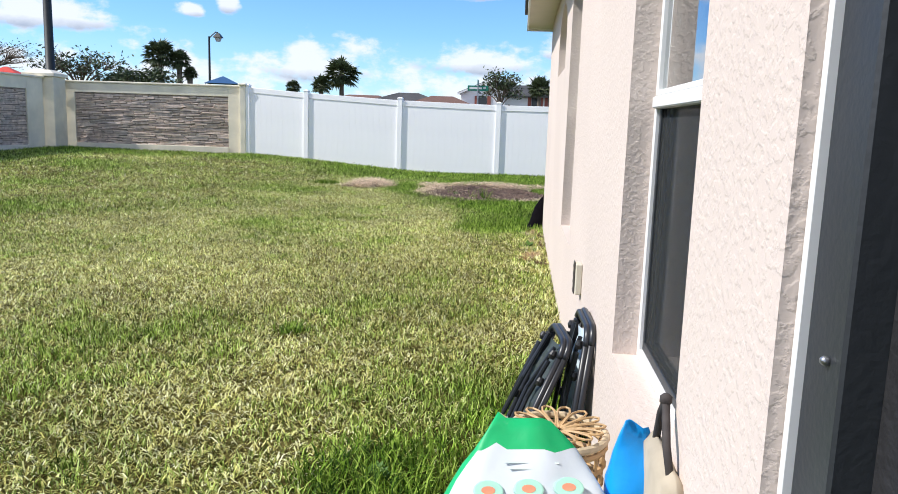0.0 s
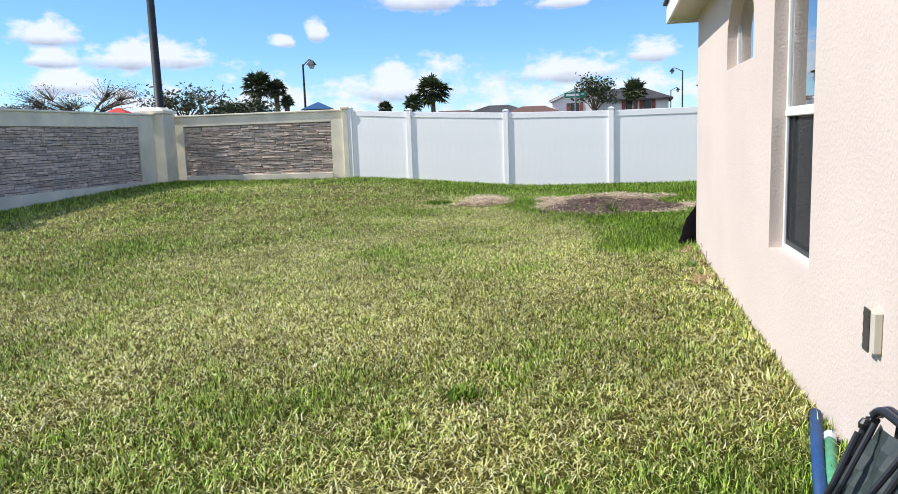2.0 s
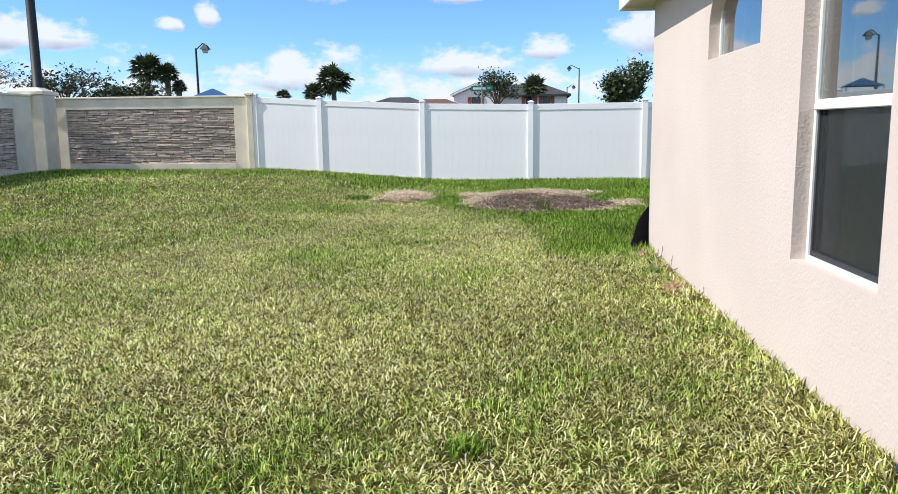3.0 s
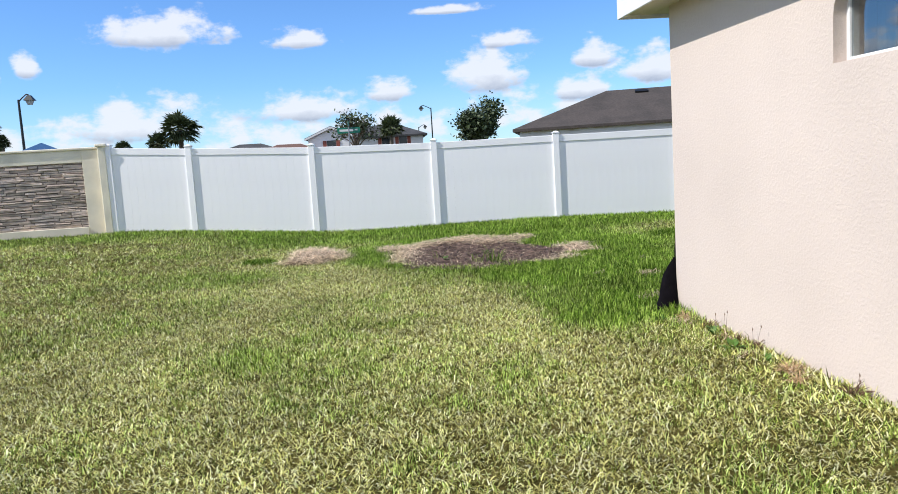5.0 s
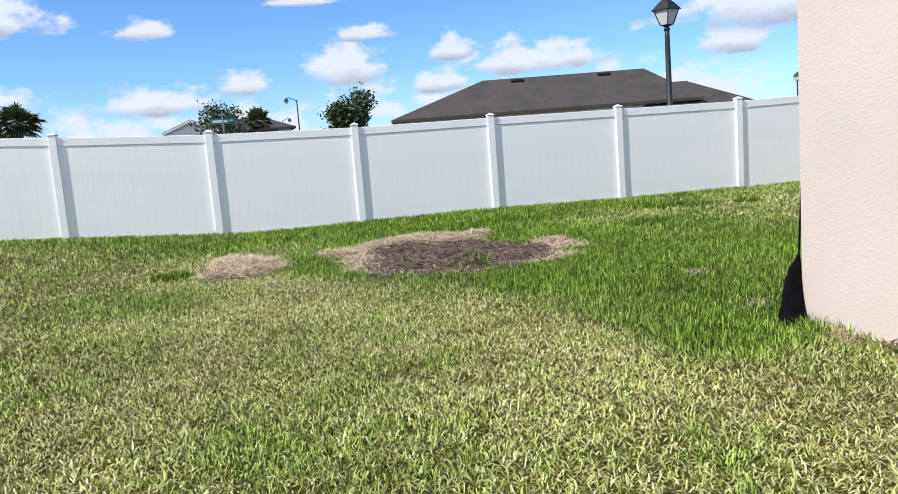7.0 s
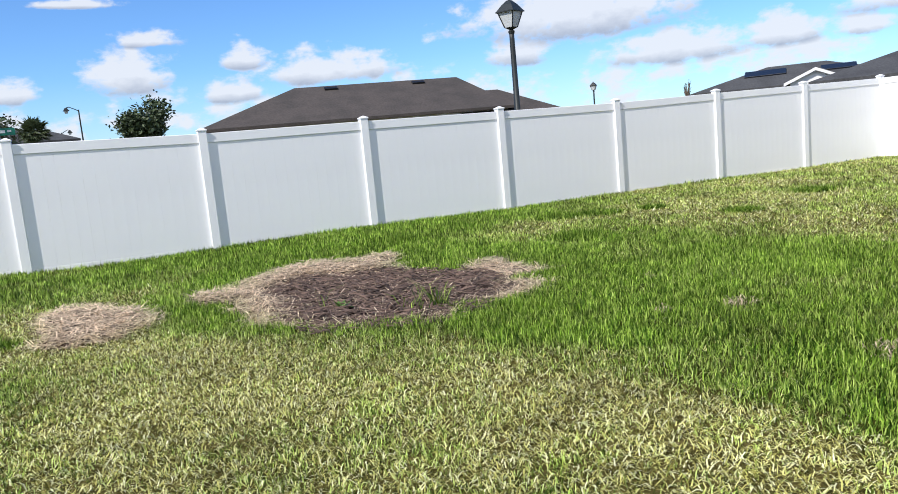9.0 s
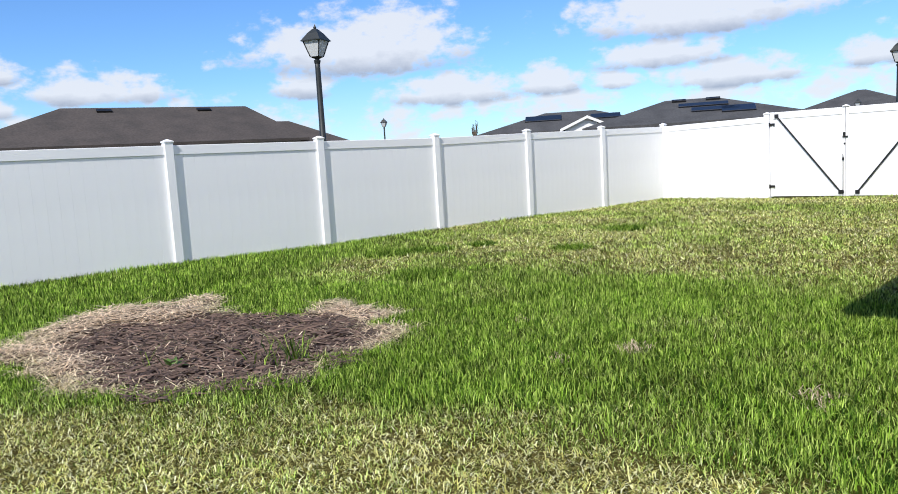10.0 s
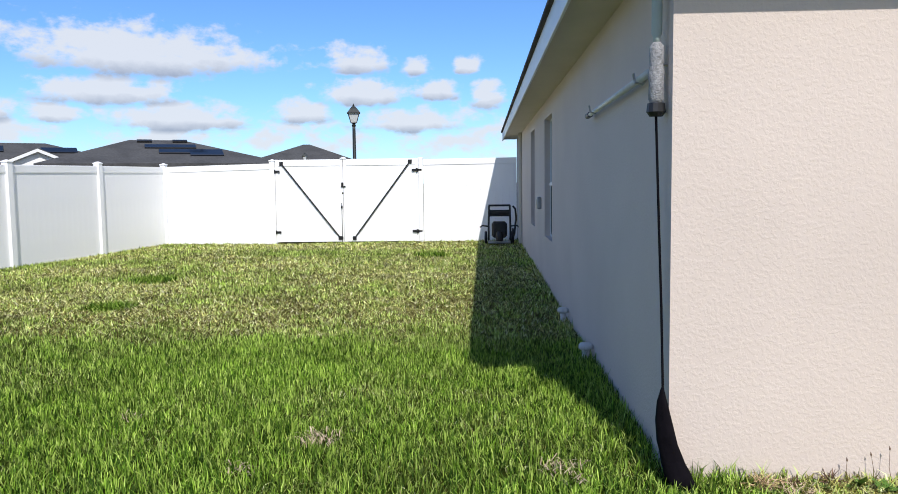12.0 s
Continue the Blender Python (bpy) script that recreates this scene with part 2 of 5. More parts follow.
SHUTTER = material("rust_shutter", (0.30, 0.09, 0.06), 0.7, vary=0.1)
GLASS = glass_material()
LAMP_GLASS = material("lamp_glass", (0.62, 0.64, 0.64), 0.25, vary=0.1, scale=10)
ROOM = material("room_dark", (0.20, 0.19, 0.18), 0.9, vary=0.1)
# near-black colour carries the shade of the unlit room behind the glass
CURTAIN = material("darkened_curtain", (0.04, 0.05, 0.05), 0.9, vary=0.12, scale=4)
BRONZE = material("dark_grey_door_frame", (0.028, 0.032, 0.037), 0.5, vary=0.18, scale=3, bump=0.12, bump_scale=80)
DOOR_DARK = material("dark_grey_door_panel", (0.013, 0.013, 0.015), 0.75, vary=0.3, scale=5, bump=0.6, bump_scale=45)
STEEL = material("steel_screw", (0.45, 0.45, 0.46), 0.35, metal=0.9)
# ground tones kept near black: shade between the blades is in the colour
GROUND = attr_mix_material("lawn_ground_gap_shade", ((0.05, 0.042, 0.013), (0.16, 0.13, 0.045), (0.014, 0.024, 0.004), (0.045, 0.055, 0.009), (0.035, 0.023, 0.020), (0.085, 0.058, 0.048)), 0.95, 0, 7.0, 0.6)
BLADE = attr_mix_material("grass_blade", ((0.22, 0.26, 0.05), (0.88, 0.80, 0.38), (0.09, 0.20, 0.016), (0.44, 0.58, 0.09), (0.50, 0.36, 0.24), (0.97, 0.80, 0.58)), 0.7, 0.3, translucent=0.1, toned=True)


# ---- mesh helpers ----
def mesh_of(bm, name, mat, smooth=False):
    me = bpy.data.meshes.new(name)
    bmesh.ops.recalc_face_normals(bm, faces=bm.faces)
    bm.to_mesh(me)
    bm.free()
    for m in (mat if isinstance(mat, (list, tuple)) else [mat]):
        me.materials.append(m)
    if smooth:
        for f in me.polygons:
            f.use_smooth = True
    return me


def part(name, bm, mat, parent=None, label="", smooth=False):
    me = mesh_of(bm, name, mat, smooth) if isinstance(bm, bmesh.types.BMesh) else bm
    ob = new(name, me)
    if parent:
        ob.parent = parent
    return tagged(ob, label)


def thing(name, label, category, at=(0, 0, 0), rz=0.0, group="", kind=""):
    ob = new(name)
    ob.matrix_world = pose(*at, 0, 0, rz)
    return tagged(ob, label, category, group, kind)


def box(bm, lo, hi, bevel=0.0, m=None):
    vs = [bm.verts.new((x, y, z)) for x in (lo[0], hi[0]) for y in (lo[1], hi[1]) for z in (lo[2], hi[2])]
    fs = [bm.faces.new([vs[i] for i in q]) for q in ((0, 1, 3, 2), (4, 6, 7, 5), (0, 4, 5, 1), (2, 3, 7, 6), (0, 2, 6, 4), (1, 5, 7, 3))]
    if m is not None:
        for v in vs:
            v.co = m @ v.co
    if bevel:
        es = list({e for f in fs for e in f.edges})
        bmesh.ops.bevel(bm, geom=es, offset=bevel, segments=1, affect="EDGES", profile=0.5)
    return bm


def bm_box(lo, hi, bevel=0.0, m=None):
    return box(bmesh.new(), lo, hi, bevel, m)


def tube(bm, pts, radius, sides=8, cap=True):
    """A round bar through pts; radius a number or one for each point."""
    pts = [Vector(p) for p in pts]
    rad = radius if isinstance(radius, (list, tuple)) else [radius] * len(pts)
    rings = []
    for i, p in enumerate(pts):
        d = (pts[min(i + 1, len(pts) - 1)] - pts[max(i - 1, 0)]).normalized()
        side = d.cross(Vector((0, 0, 1)) if abs(d.z) < 0.95 else Vector((1, 0, 0))).normalized()
        up = side.cross(d)
        rings.append([bm.verts.new(p + rad[i] * (math.cos(a) * side + math.sin(a) * up)) for a in [2 * math.pi * k / sides for k in range(sides)]])
    for a, b in zip(rings, rings[1:]):
        for k in range(sides):
            bm.faces.new((a[k], a[(k + 1) % sides], b[(k + 1) % sides], b[k]))
    if cap:
        bm.faces.new(rings[0][::-1])
        bm.faces.new(rings[-1])
    return bm


def bm_tube(pts, radius, sides=8):
    return tube(bmesh.new(), pts, radius, sides)


def frustum(bm, z0, z1, a, b, cx=0.0, cy=0.0, turn=0.0):
    """A four-sided taper with half-widths a below and b above."""
    lo = [bm.verts.new((cx + a * s * math.sqrt(2) * math.cos(turn + math.pi / 4 + k * math.pi / 2), cy + a * s * math.sqrt(2) * math.sin(turn + math.pi / 4 + k * math.pi / 2), z0)) for k in range(4) for s in (1,)]
    hi = [bm.verts.new((cx + b * math.sqrt(2) * math.cos(turn + math.pi / 4 + k * math.pi / 2), cy + b * math.sqrt(2) * math.sin(turn + math.pi / 4 + k * math.pi / 2), z1)) for k in range(4)]
    for k in range(4):
        bm.faces.new((lo[k], lo[(k + 1) % 4], hi[(k + 1) % 4], hi[k]))
    bm.faces.new(lo[::-1])
    bm.faces.new(hi)
    return bm


def smooth01(v):
    v = min(1.0, max(0.0, v))
    return v * v * (3 - 2 * v)


# ---- the ground ----
def ground_z(x, y):
    rise = 0.27 * smooth01((-2.0 - x) / 5.5) * smooth01((y - 10.0) / 8.5)
    return rise + 0.02 * math.sin(0.9 * x + 0.5) * math.sin(0.7 * y) * (1 if -14 < x < 16 and -3 < y < 20 else 0)


def in_patch(x, y):
    """How much the bare bed shows, 0 to 1: a big round bed and a small one beside it."""
    n = noise.noise(Vector((x * 1.9, y * 1.9, 3.1))) * 0.42 + noise.noise(Vector((x * 5, y * 5, 1.1))) * 0.25
    main = 1.0 - math.hypot((x + 0.36) / 1.72, (y - 15.05) / 1.98)
    regrown = 0.36 - math.hypot((x - 0.78) / 1.3, (y - 15.55) / 1.5)
    big = min(main, -regrown) + n * 0.55
    small = 1.0 - math.hypot((x + 2.95) / 0.5, (y - 15.45) / 1.05) + n
    return smooth01(max(big, small) * 4.0)


def lushness(x, y):
    n = noise.noise(Vector((x * 0.55, y * 0.55, 7.0))) * 0.5 + noise.noise(Vector((x * 1.7, y * 1.7, 2.0))) * 0.25 + noise.noise(Vector((x * 5.5, y * 5.5, 4.0))) * 0.16
    v = 0.16
    # the green swathe from the house corner round the bed
    v += 0.75 * smooth01((x + 1.25 + 0.3 * n) / 0.7) * smooth01((y - 9.0 - 0.4 * n) / 0.8) * (1 - smooth01((x - 1.8) / 3.6)) * (1 - smooth01((y - 14.5) / 3.0) * 0.5)
    v += 0.6 * smooth01((y - 16.4) / 1.6) * smooth01((x + 5.5) / 2.5) * (1 - smooth01((x - 4.0) / 4.0))
    # fresh growth round the edge of the bed
    v += 0.75 * (1 - smooth01((math.hypot((x + 0.36) / 1.72, (y - 15.05) / 1.98) - 1.0) / 0.5)) * (1 - 0.4 * smooth01((13.6 - y) / 1.0))
    v += 0.35 * smooth01((y - 17.5) / 2.0) * smooth01((-3.0 - x) / 2)
    # long grass under the wall by the chairs
    v += 0.55 * smooth01((x + 1.3) / 1.2) * (1 - smooth01((y - 3.4) / 1.6))
    v += 0.3 * (1 - smooth01((y - 2.0) / 3.0))
    v += 0.35 * smooth01((-9.5 - x) / 2.0)
    return min(1.0, max(0.0, v + n * 0.95))


def build_ground():
    xs = [-2500, -900, -400, -200, -100, -60, -40, -28, -20, -16] + [-14 + 0.25 * i for i in range(117)] + [16, 18, 22, 30, 45, 70, 120, 250, 500, 1000, 2500]
    ys = [-2500, -900, -400, -200, -100, -60, -40, -25, -15, -10, -7] + [-5 + 0.25 * i for i in range(105)] + [22, 25, 30, 40, 60, 100, 200, 400, 900, 2500]
    verts = [(x, y, ground_z(x, y)) for y in ys for x in xs]
    nx = len(xs)
    faces = [(j * nx + i, j * nx + i + 1, (j + 1) * nx + i + 1, (j + 1) * nx + i) for j in range(len(ys) - 1) for i in range(nx - 1)]
    me = bpy.data.meshes.new("ground")
    me.from_pydata(verts, [], faces)
    for name, fn in (("lush", lushness), ("soil", in_patch)):
        a = me.attributes.new(name, "FLOAT", "POINT")
        a.data.foreach_set("value", [fn(x, y) if abs(x) < 20 and -8 < y < 24 else (0.45 if name == "lush" else 0.0) for x, y, z in verts])
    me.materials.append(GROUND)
    for f in me.polygons:
        f.use_smooth = True
    tagged(new("ground", me), "patchy sunlit lawn, its olive and straw tones darkened as shade between blades", "ground", kind="structure")


build_ground()


# ---- the white vinyl fence ----
FENCE_DIR = Vector((2.55, -0.2865, 0)).normalized()
FENCE_TOPS = (2.155, 2.045, 1.915, 1.86, 1.86, 1.85, 1.84, 1.88, 1.91, 1.935)


def post_mesh():
    bm = bm_box((-0.063, -0.063, -0.1), (0.063, 0.063, 1.0), 0.004)
    return mesh_of(bm, "post", VINYL)


def cap_mesh():
    bm = bmesh.new()
    box(bm, (-0.073, -0.073, 0.0), (0.073, 0.073, 0.022), 0.003)
    frustum(bm, 0.022, 0.05, 0.066, 0.012)
    return mesh_of(bm, "cap", VINYL)


POST, CAP = post_mesh(), cap_mesh()


def board_mesh(w):
    """A tongue-and-groove board with softened long edges."""
    bm = bm_box((0.0, -0.011, 0.0), (w - 0.0006, 0.011, 1.0))
    es = [e for e in bm.edges if abs(e.verts[0].co.z - e.verts[1].co.z) > 0.5]
    bmesh.ops.bevel(bm, geom=es, offset=0.0010, segments=1, affect="EDGES")
    return mesh_of(bm, "board", VINYL)


def fence_post(parent, p, top):
    post = part("post", POST, None, parent)
    z0 = ground_z(p.x, p.y)
    post.matrix_local = Matrix.LocRotScale((p.x, p.y, z0), Euler((0, 0, math.atan2(FENCE_DIR.y, FENCE_DIR.x) if parent.name.startswith("vinyl_fence") else 0)), (1, 1, top - 0.05 - z0))
    cap = part("cap", CAP, None, post)
    cap.matrix_parent_inverse = Matrix.Diagonal((1, 1, 1 / (top - 0.05 - z0), 1))
    cap.matrix_basis = Matrix.Translation((0, 0, top - 0.05 - z0))
    return post


def fence_panel(parent, a, b, top_a, top_b, n):
    """Rails and boards between two posts."""
    d = (b - a)
    length = d.length
    u = d.normalized()
    ang = math.atan2(u.y, u.x)
    za, zb = ground_z(a.x, a.y), ground_z(b.x, b.y)
    for name, lo_a, lo_b, h, t in (("top_rail", top_a - 0.20, top_b - 0.20, 0.14, 0.026), ("bottom_rail", za - 0.07, zb - 0.07, 0.13, 0.0125)):
        bm = bm_box((0.06, -t, 0), (length - 0.06, t, h), 0.006)
        for v in bm.verts:
            v.co.z += lo_a + (lo_b - lo_a) * v.co.x / length
        part(name, bm, VINYL, parent).matrix_local = pose(a.x, a.y, 0, 0, 0, math.degrees(ang))
    w = (length - 0.12) / n
    me = board_mesh(w)
    for i in range(n):
        s = 0.06 + w * i
        f = (s + w / 2) / length
        z0 = za + (zb - za) * f + 0.06
        z1 = top_a + (top_b - top_a) * f - 0.12
        ob = part("board", me, None, parent)
        p = a + u * s
        ob.matrix_local = Matrix.LocRotScale((p.x, p.y, z0), Euler((0, 0, ang)), (1, 1, z1 - z0))


def build_fence():
    fence = thing("vinyl_fence", "long white vinyl privacy fence with square capped posts", "fence", kind="structure")
    p1, p9 = Vector((-5.69, 20.60, 0)), Vector((14.80, 18.30, 0))
    ps = [p1 + (p9 - p1) * (i / 8) for i in range(9)]
    ps.insert(0, Vector((-7.36, 20.79, 0)))
    for p, top in zip(ps, FENCE_TOPS):
        fence_post(fence, p, top)
    for i in range(9):
        fence_panel(fence, ps[i], ps[i + 1], FENCE_TOPS[i] - 0.03, FENCE_TOPS[i + 1] - 0.03, 10 if i == 0 else 15)
    # the return with the double gate
    ret = thing("fence_return", "white vinyl fence section beside the double gate", "fence", kind="structure")
    pts = [Vector((14.80, 18.30, 0)), Vector((14.80, 15.68, 0)), Vector((14.80, 12.16, 0)), Vector((14.80, 9.86, 0))]
    tops = (1.935, 1.985, 2.01, 2.025)
    fence_post(ret, pts[1], tops[1] + 0.01)
    fence_panel(ret, pts[0], pts[1], tops[0] - 0.03, tops[1] - 0.03, 15)
    fence_panel(ret, pts[2], pts[3], tops[2], tops[3], 13)
    end_post = part("post", bm_box((-0.05, -0.05, 0), (0.05, 0.05, 1.99), 0.004), VINYL, ret)
    end_post.matrix_local = pose(14.80, 12.16, 0)


build_fence()


def bar_between(a, b, w, t):
    """A flat bar in the plane of the gate from a to b (y, z)."""
    d = math.hypot(b[0] - a[0], b[1] - a[1])
    ang = math.atan2(b[1] - a[1], b[0] - a[0])
    bm = bm_box((-t, 0, -w / 2), (0, d, w / 2), 0.003)
    for v in bm.verts:
        y, z = v.co.y, v.co.z
        v.co.y, v.co.z = a[0] + y * math.cos(ang) - z * math.sin(ang), a[1] + y * math.sin(ang) + z * math.cos(ang)
    return bm


def build_gate():
    for y0, y1, hinge_y, top0, top1, sgn in ((14.004, 15.61, 15.62, 1.955, 1.95, 1), (12.215, 13.996, 12.25, 1.97, 1.955, -1)):
        gate = thing("fence_gate", "closed white vinyl gate leaf with a black diagonal brace", "gate", (14.80, 0, 0), group="double gate leaves")
        n = 10
        w = (y1 - y0) / n
        me = board_mesh(w)
        for i in range(n):
            b = part("board", me, None, gate)
            b.matrix_local = Matrix.LocRotScale((0, y0 + w * i, 0.09), Euler((0, 0, math.pi / 2)), (1, 1, 1.79))
        for z0, z1 in ((0.03, 0.17), (1.82, 1.975)):
            part("rail", bm_box((-0.024, y0, z0), (0.024, y1, z1), 0.005), VINYL, gate)
        for ya in (y0, y1 - 0.07):
            part("stile", bm_box((-0.0265, ya, 0.025), (0.0265, ya + 0.07, 1.98), 0.005), VINYL, gate)
        top, foot = ((15.46, 1.885), (14.09, 0.12)) if sgn > 0 else ((12.41, 1.90), (13.75, 0.115))
        brace = part("brace", bar_between(top, foot, 0.032, 0.02), GATE_BLACK, gate, "black steel diagonal brace")
        brace.location.x = -0.028
        for y, z in (top, foot):
            pl = part("brace_plate", bm_box((-0.05, y - 0.045, z - 0.045), (-0.027, y + 0.045, z + 0.045), 0.006), GATE_BLACK, gate)
        for z in (1.70, 0.265):
            bm = bmesh.new()
            box(bm, (-0.05, hinge_y - 0.12, z - 0.028), (-0.028, hinge_y - 0.02, z + 0.028), 0.006)
            box(bm, (-0.05, hinge_y + 0.02, z - 0.028), (-0.028, hinge_y + 0.12, z + 0.028), 0.006)
            tube(bm, [(-0.045, hinge_y, z - 0.045), (-0.045, hinge_y, z + 0.045)], 0.022, 8)
            part("hinge", bm, GATE_BLACK, gate, "black gate hinge")
        if sgn > 0:
            bm = bm_box((-0.06, 14.0 - 0.06, 1.32), (-0.027, 14.0 + 0.05, 1.35), 0.005)
            box(bm, (-0.07, 13.99, 1.33), (-0.027, 14.04, 1.43), 0.008)
            part("latch", bm, GATE_BLACK, gate, "black gate latch")
            part("keyhole", bm_box((-0.04, 13.99, 1.16), (-0.027, 14.03, 1.2), 0.006), GATE_BLACK, gate)
            part("drop_rod", bm_tube([(-0.04, 14.04, 0.02), (-0.04, 14.04, 0.92), (-0.07, 14.04, 0.94)], 0.008), GATE_BLACK, gate, "black drop rod")
            for z in (0.12, 0.85):
                part("rod_guide", bm_box((-0.055, 14.02, z - 0.03), (-0.027, 14.06, z + 0.03), 0.005), GATE_BLACK, gate)
            part("cap", mesh_of(frustum(bm_box((-0.05, 13.92, 1.982), (0.05, 14.06, 2.005), 0.004), 2.005, 2.03, 0.05, 0.01, 0, 13.99), "cap", VINYL), None, gate)


build_gate()


# ---- the precast boundary wall ----
def ledge_stones(length, z0, z1, seed):
    """Thin split stones stacked in uneven courses, standing proud by different amounts."""
    rng = random.Random(seed)
    bm = bmesh.new()
    z = z0
    while z < z1 - 0.015:
        h = min(rng.uniform(0.030, 0.062), z1 - z)
        s = -rng.uniform(0, 0.3)
        while s < length:
            w = rng.uniform(0.16, 0.62)
            a, b = max(0, s), min(length, s + w)
            if b - a > 0.03:
                d = rng.uniform(0.008, 0.038)
                dz = rng.uniform(-0.014, 0.014)
                vs = [bm.verts.new(c) for c in ((a + 0.004, 0, z), (b - 0.004, 0, z + dz), (b - 0.004, 0, z + h - 0.004 + dz), (a + 0.004, 0, z + h - 0.004))]
                fr = [bm.verts.new((v.co.x + rng.uniform(-0.008, 0.008) + (0.008 if i in (0, 3) else -0.008), -d * rng.uniform(0.7, 1.15), v.co.z + (0.005 if i < 2 else -0.007))) for i, v in enumerate(vs)]
                bm.faces.new(fr)
                for k in range(4):
                    bm.faces.new((vs[k], vs[(k + 1) % 4], fr[(k + 1) % 4], fr[k]))
            s += w
        z += h
    return bm


def precast_segment(name, a, b, z_ground, z_top, panel, seed):
    """A wall segment from a to b, seen from its right side, with one stone-faced recess."""
    a, b = Vector(a), Vector(b)
    length = (b - a).length
    ang = math.degrees(math.atan2(b.y - a.y, b.x - a.x))
    wall = thing(name, "cream precast boundary wall with stacked-stone panel", "wall", (a.x, a.y, 0), ang, kind="structure")
    s0, s1, p0, p1 = panel
    part("backing", bm_box((0, 0.05, -0.2), (length, 0.16, z_top - 0.002)), CREAM_WALL, wall)
    for nm, lo, hi in (("stile", (0, 0, -0.2), (s0, 0.05, z_top)), ("stile", (s1, 0, -0.2), (length, 0.05, z_top)),
                       ("upper_band", (s0, 0, p1), (s1, 0.05, z_top)), ("lower_band", (s0, -0.03, -0.2), (s1, 0.05, p0))):
        part(nm, bm_box(lo, hi, 0.006), CREAM_WALL, wall)
    part("coping", bm_box((-0.02, -0.035, z_top), (length + 0.02, 0.195, z_top + 0.05), 0.012), CREAM_WALL, wall)
    part("mortar_bed", bm_box((s0, 0.042, p0), (s1, 0.0495, p1)), MORTAR, wall, "dark recessed mortar")
    stones = part("stone_facing", ledge_stones(s1 - s0, p0, p1, seed), STONE, wall, "brown-grey stacked ledge stone")
    stones.location = (s0, 0.045, 0)
    tagged(stones, kind="stuff")
    return wall


def precast_pier(p, rz):
    pier = thing("wall_pier", "cream precast wall pier with a stepped cap", "pier", (*p, 0), rz, kind="structure")
    part("shaft", bm_box((-0.36, -0.36, -0.2), (0.36, 0.36, 2.15), 0.012), CREAM_WALL, pier)
    bm = bm_box((-0.42, -0.42, 2.15), (0.42, 0.42, 2.24), 0.012)
    frustum(bm, 2.24, 2.33, 0.36, 0.2)
    part("cap", bm, CREAM_WALL, pier)


precast_segment("wall_north", (-12.75, 20.55), (-7.57, 20.855), 0.25, 2.06, (0.60, 4.83, 0.44, 1.80), 5)
precast_segment("wall_west", (-12.45, 11.9), (-12.45, 19.65), 0.25, 2.10, (0.6, 7.08, 0.40, 1.80), 6)
precast_segment("wall_west_far", (-12.45, -8.0), (-12.45, 11.2), 0.2, 2.10, (0.6, 18.6, 0.45, 1.78), 7)
def end_pier():
    pier = thing("wall_pier", "slim cream pier closing the precast wall beside the fence", "pier", (-7.49, 20.84, 0), 3.4, kind="structure")
    part("shaft", bm_box((-0.075, -0.14, -0.2), (0.075, 0.2, 2.10), 0.01), CREAM_WALL, pier)
    part("cap", bm_box((-0.11, -0.18, 2.10), (0.11, 0.24, 2.16), 0.012), CREAM_WALL, pier)


end_pier()
precast_pier((-12.62, 20.05), 8)
precast_pier((-12.45, 11.55), 0)


# ---- the house ----
WX, WY, SOFFIT = 0.334, 9.858, 2.46
H_X1, H_Y0 = 16.0, -6.0


def wall_with_openings(u0, u1, z0, z1, t, holes, place):
    """A wall along u, from z0 to z1 and t thick, with rectangular holes right through; place maps (u, depth, z)."""
    us = sorted({u0, u1, *[h[0] for h in holes], *[h[1] for h in holes]})
    zs = sorted({z0, z1, *[h[2] for h in holes], *[h[3] for h in holes]})
    bm = bmesh.new()
    solid = {}
    for i in range(len(us) - 1):
        for k in range(len(zs) - 1):
            cu, cz = (us[i] + us[i + 1]) / 2, (zs[k] + zs[k + 1]) / 2
            solid[i, k] = not any(h[0] < cu < h[1] and h[2] < cz < h[3] for h in holes)
    cache = {}

    def v(u, d, z):
        key = (round(u, 4), round(d, 4), round(z, 4))
        if key not in cache:
            cache[key] = bm.verts.new(place(u, d, z))
        return cache[key]
    for (i, k), s in solid.items():
        if not s:
            continue
        a, b, c, e = us[i], us[i + 1], zs[k], zs[k + 1]
        bm.faces.new((v(a, 0, c), v(b, 0, c), v(b, 0, e), v(a, 0, e)))
        bm.faces.new((v(a, t, c), v(a, t, e), v(b, t, e), v(b, t, c)))
        if not solid.get((i - 1, k)):
            bm.faces.new((v(a, 0, c), v(a, 0, e), v(a, t, e), v(a, t, c)))
        if not solid.get((i + 1, k)):
            bm.faces.new((v(b, 0, c), v(b, t, c), v(b, t, e), v(b, 0, e)))
        if not solid.get((i, k - 1)):
            bm.faces.new((v(a, 0, c), v(a, t, c), v(b, t, c), v(b, 0, c)))
        if not solid.get((i, k + 1)):
            bm.faces.new((v(a, 0, e), v(b, 0, e), v(b, t, e), v(a, t, e)))
    es = [e for e in bm.edges if len(e.link_faces) == 2 and e.calc_face_angle(0) > 1.2]
    bmesh.ops.bevel(bm, geom=es, offset=0.008, segments=2, affect="EDGES")
    return bm


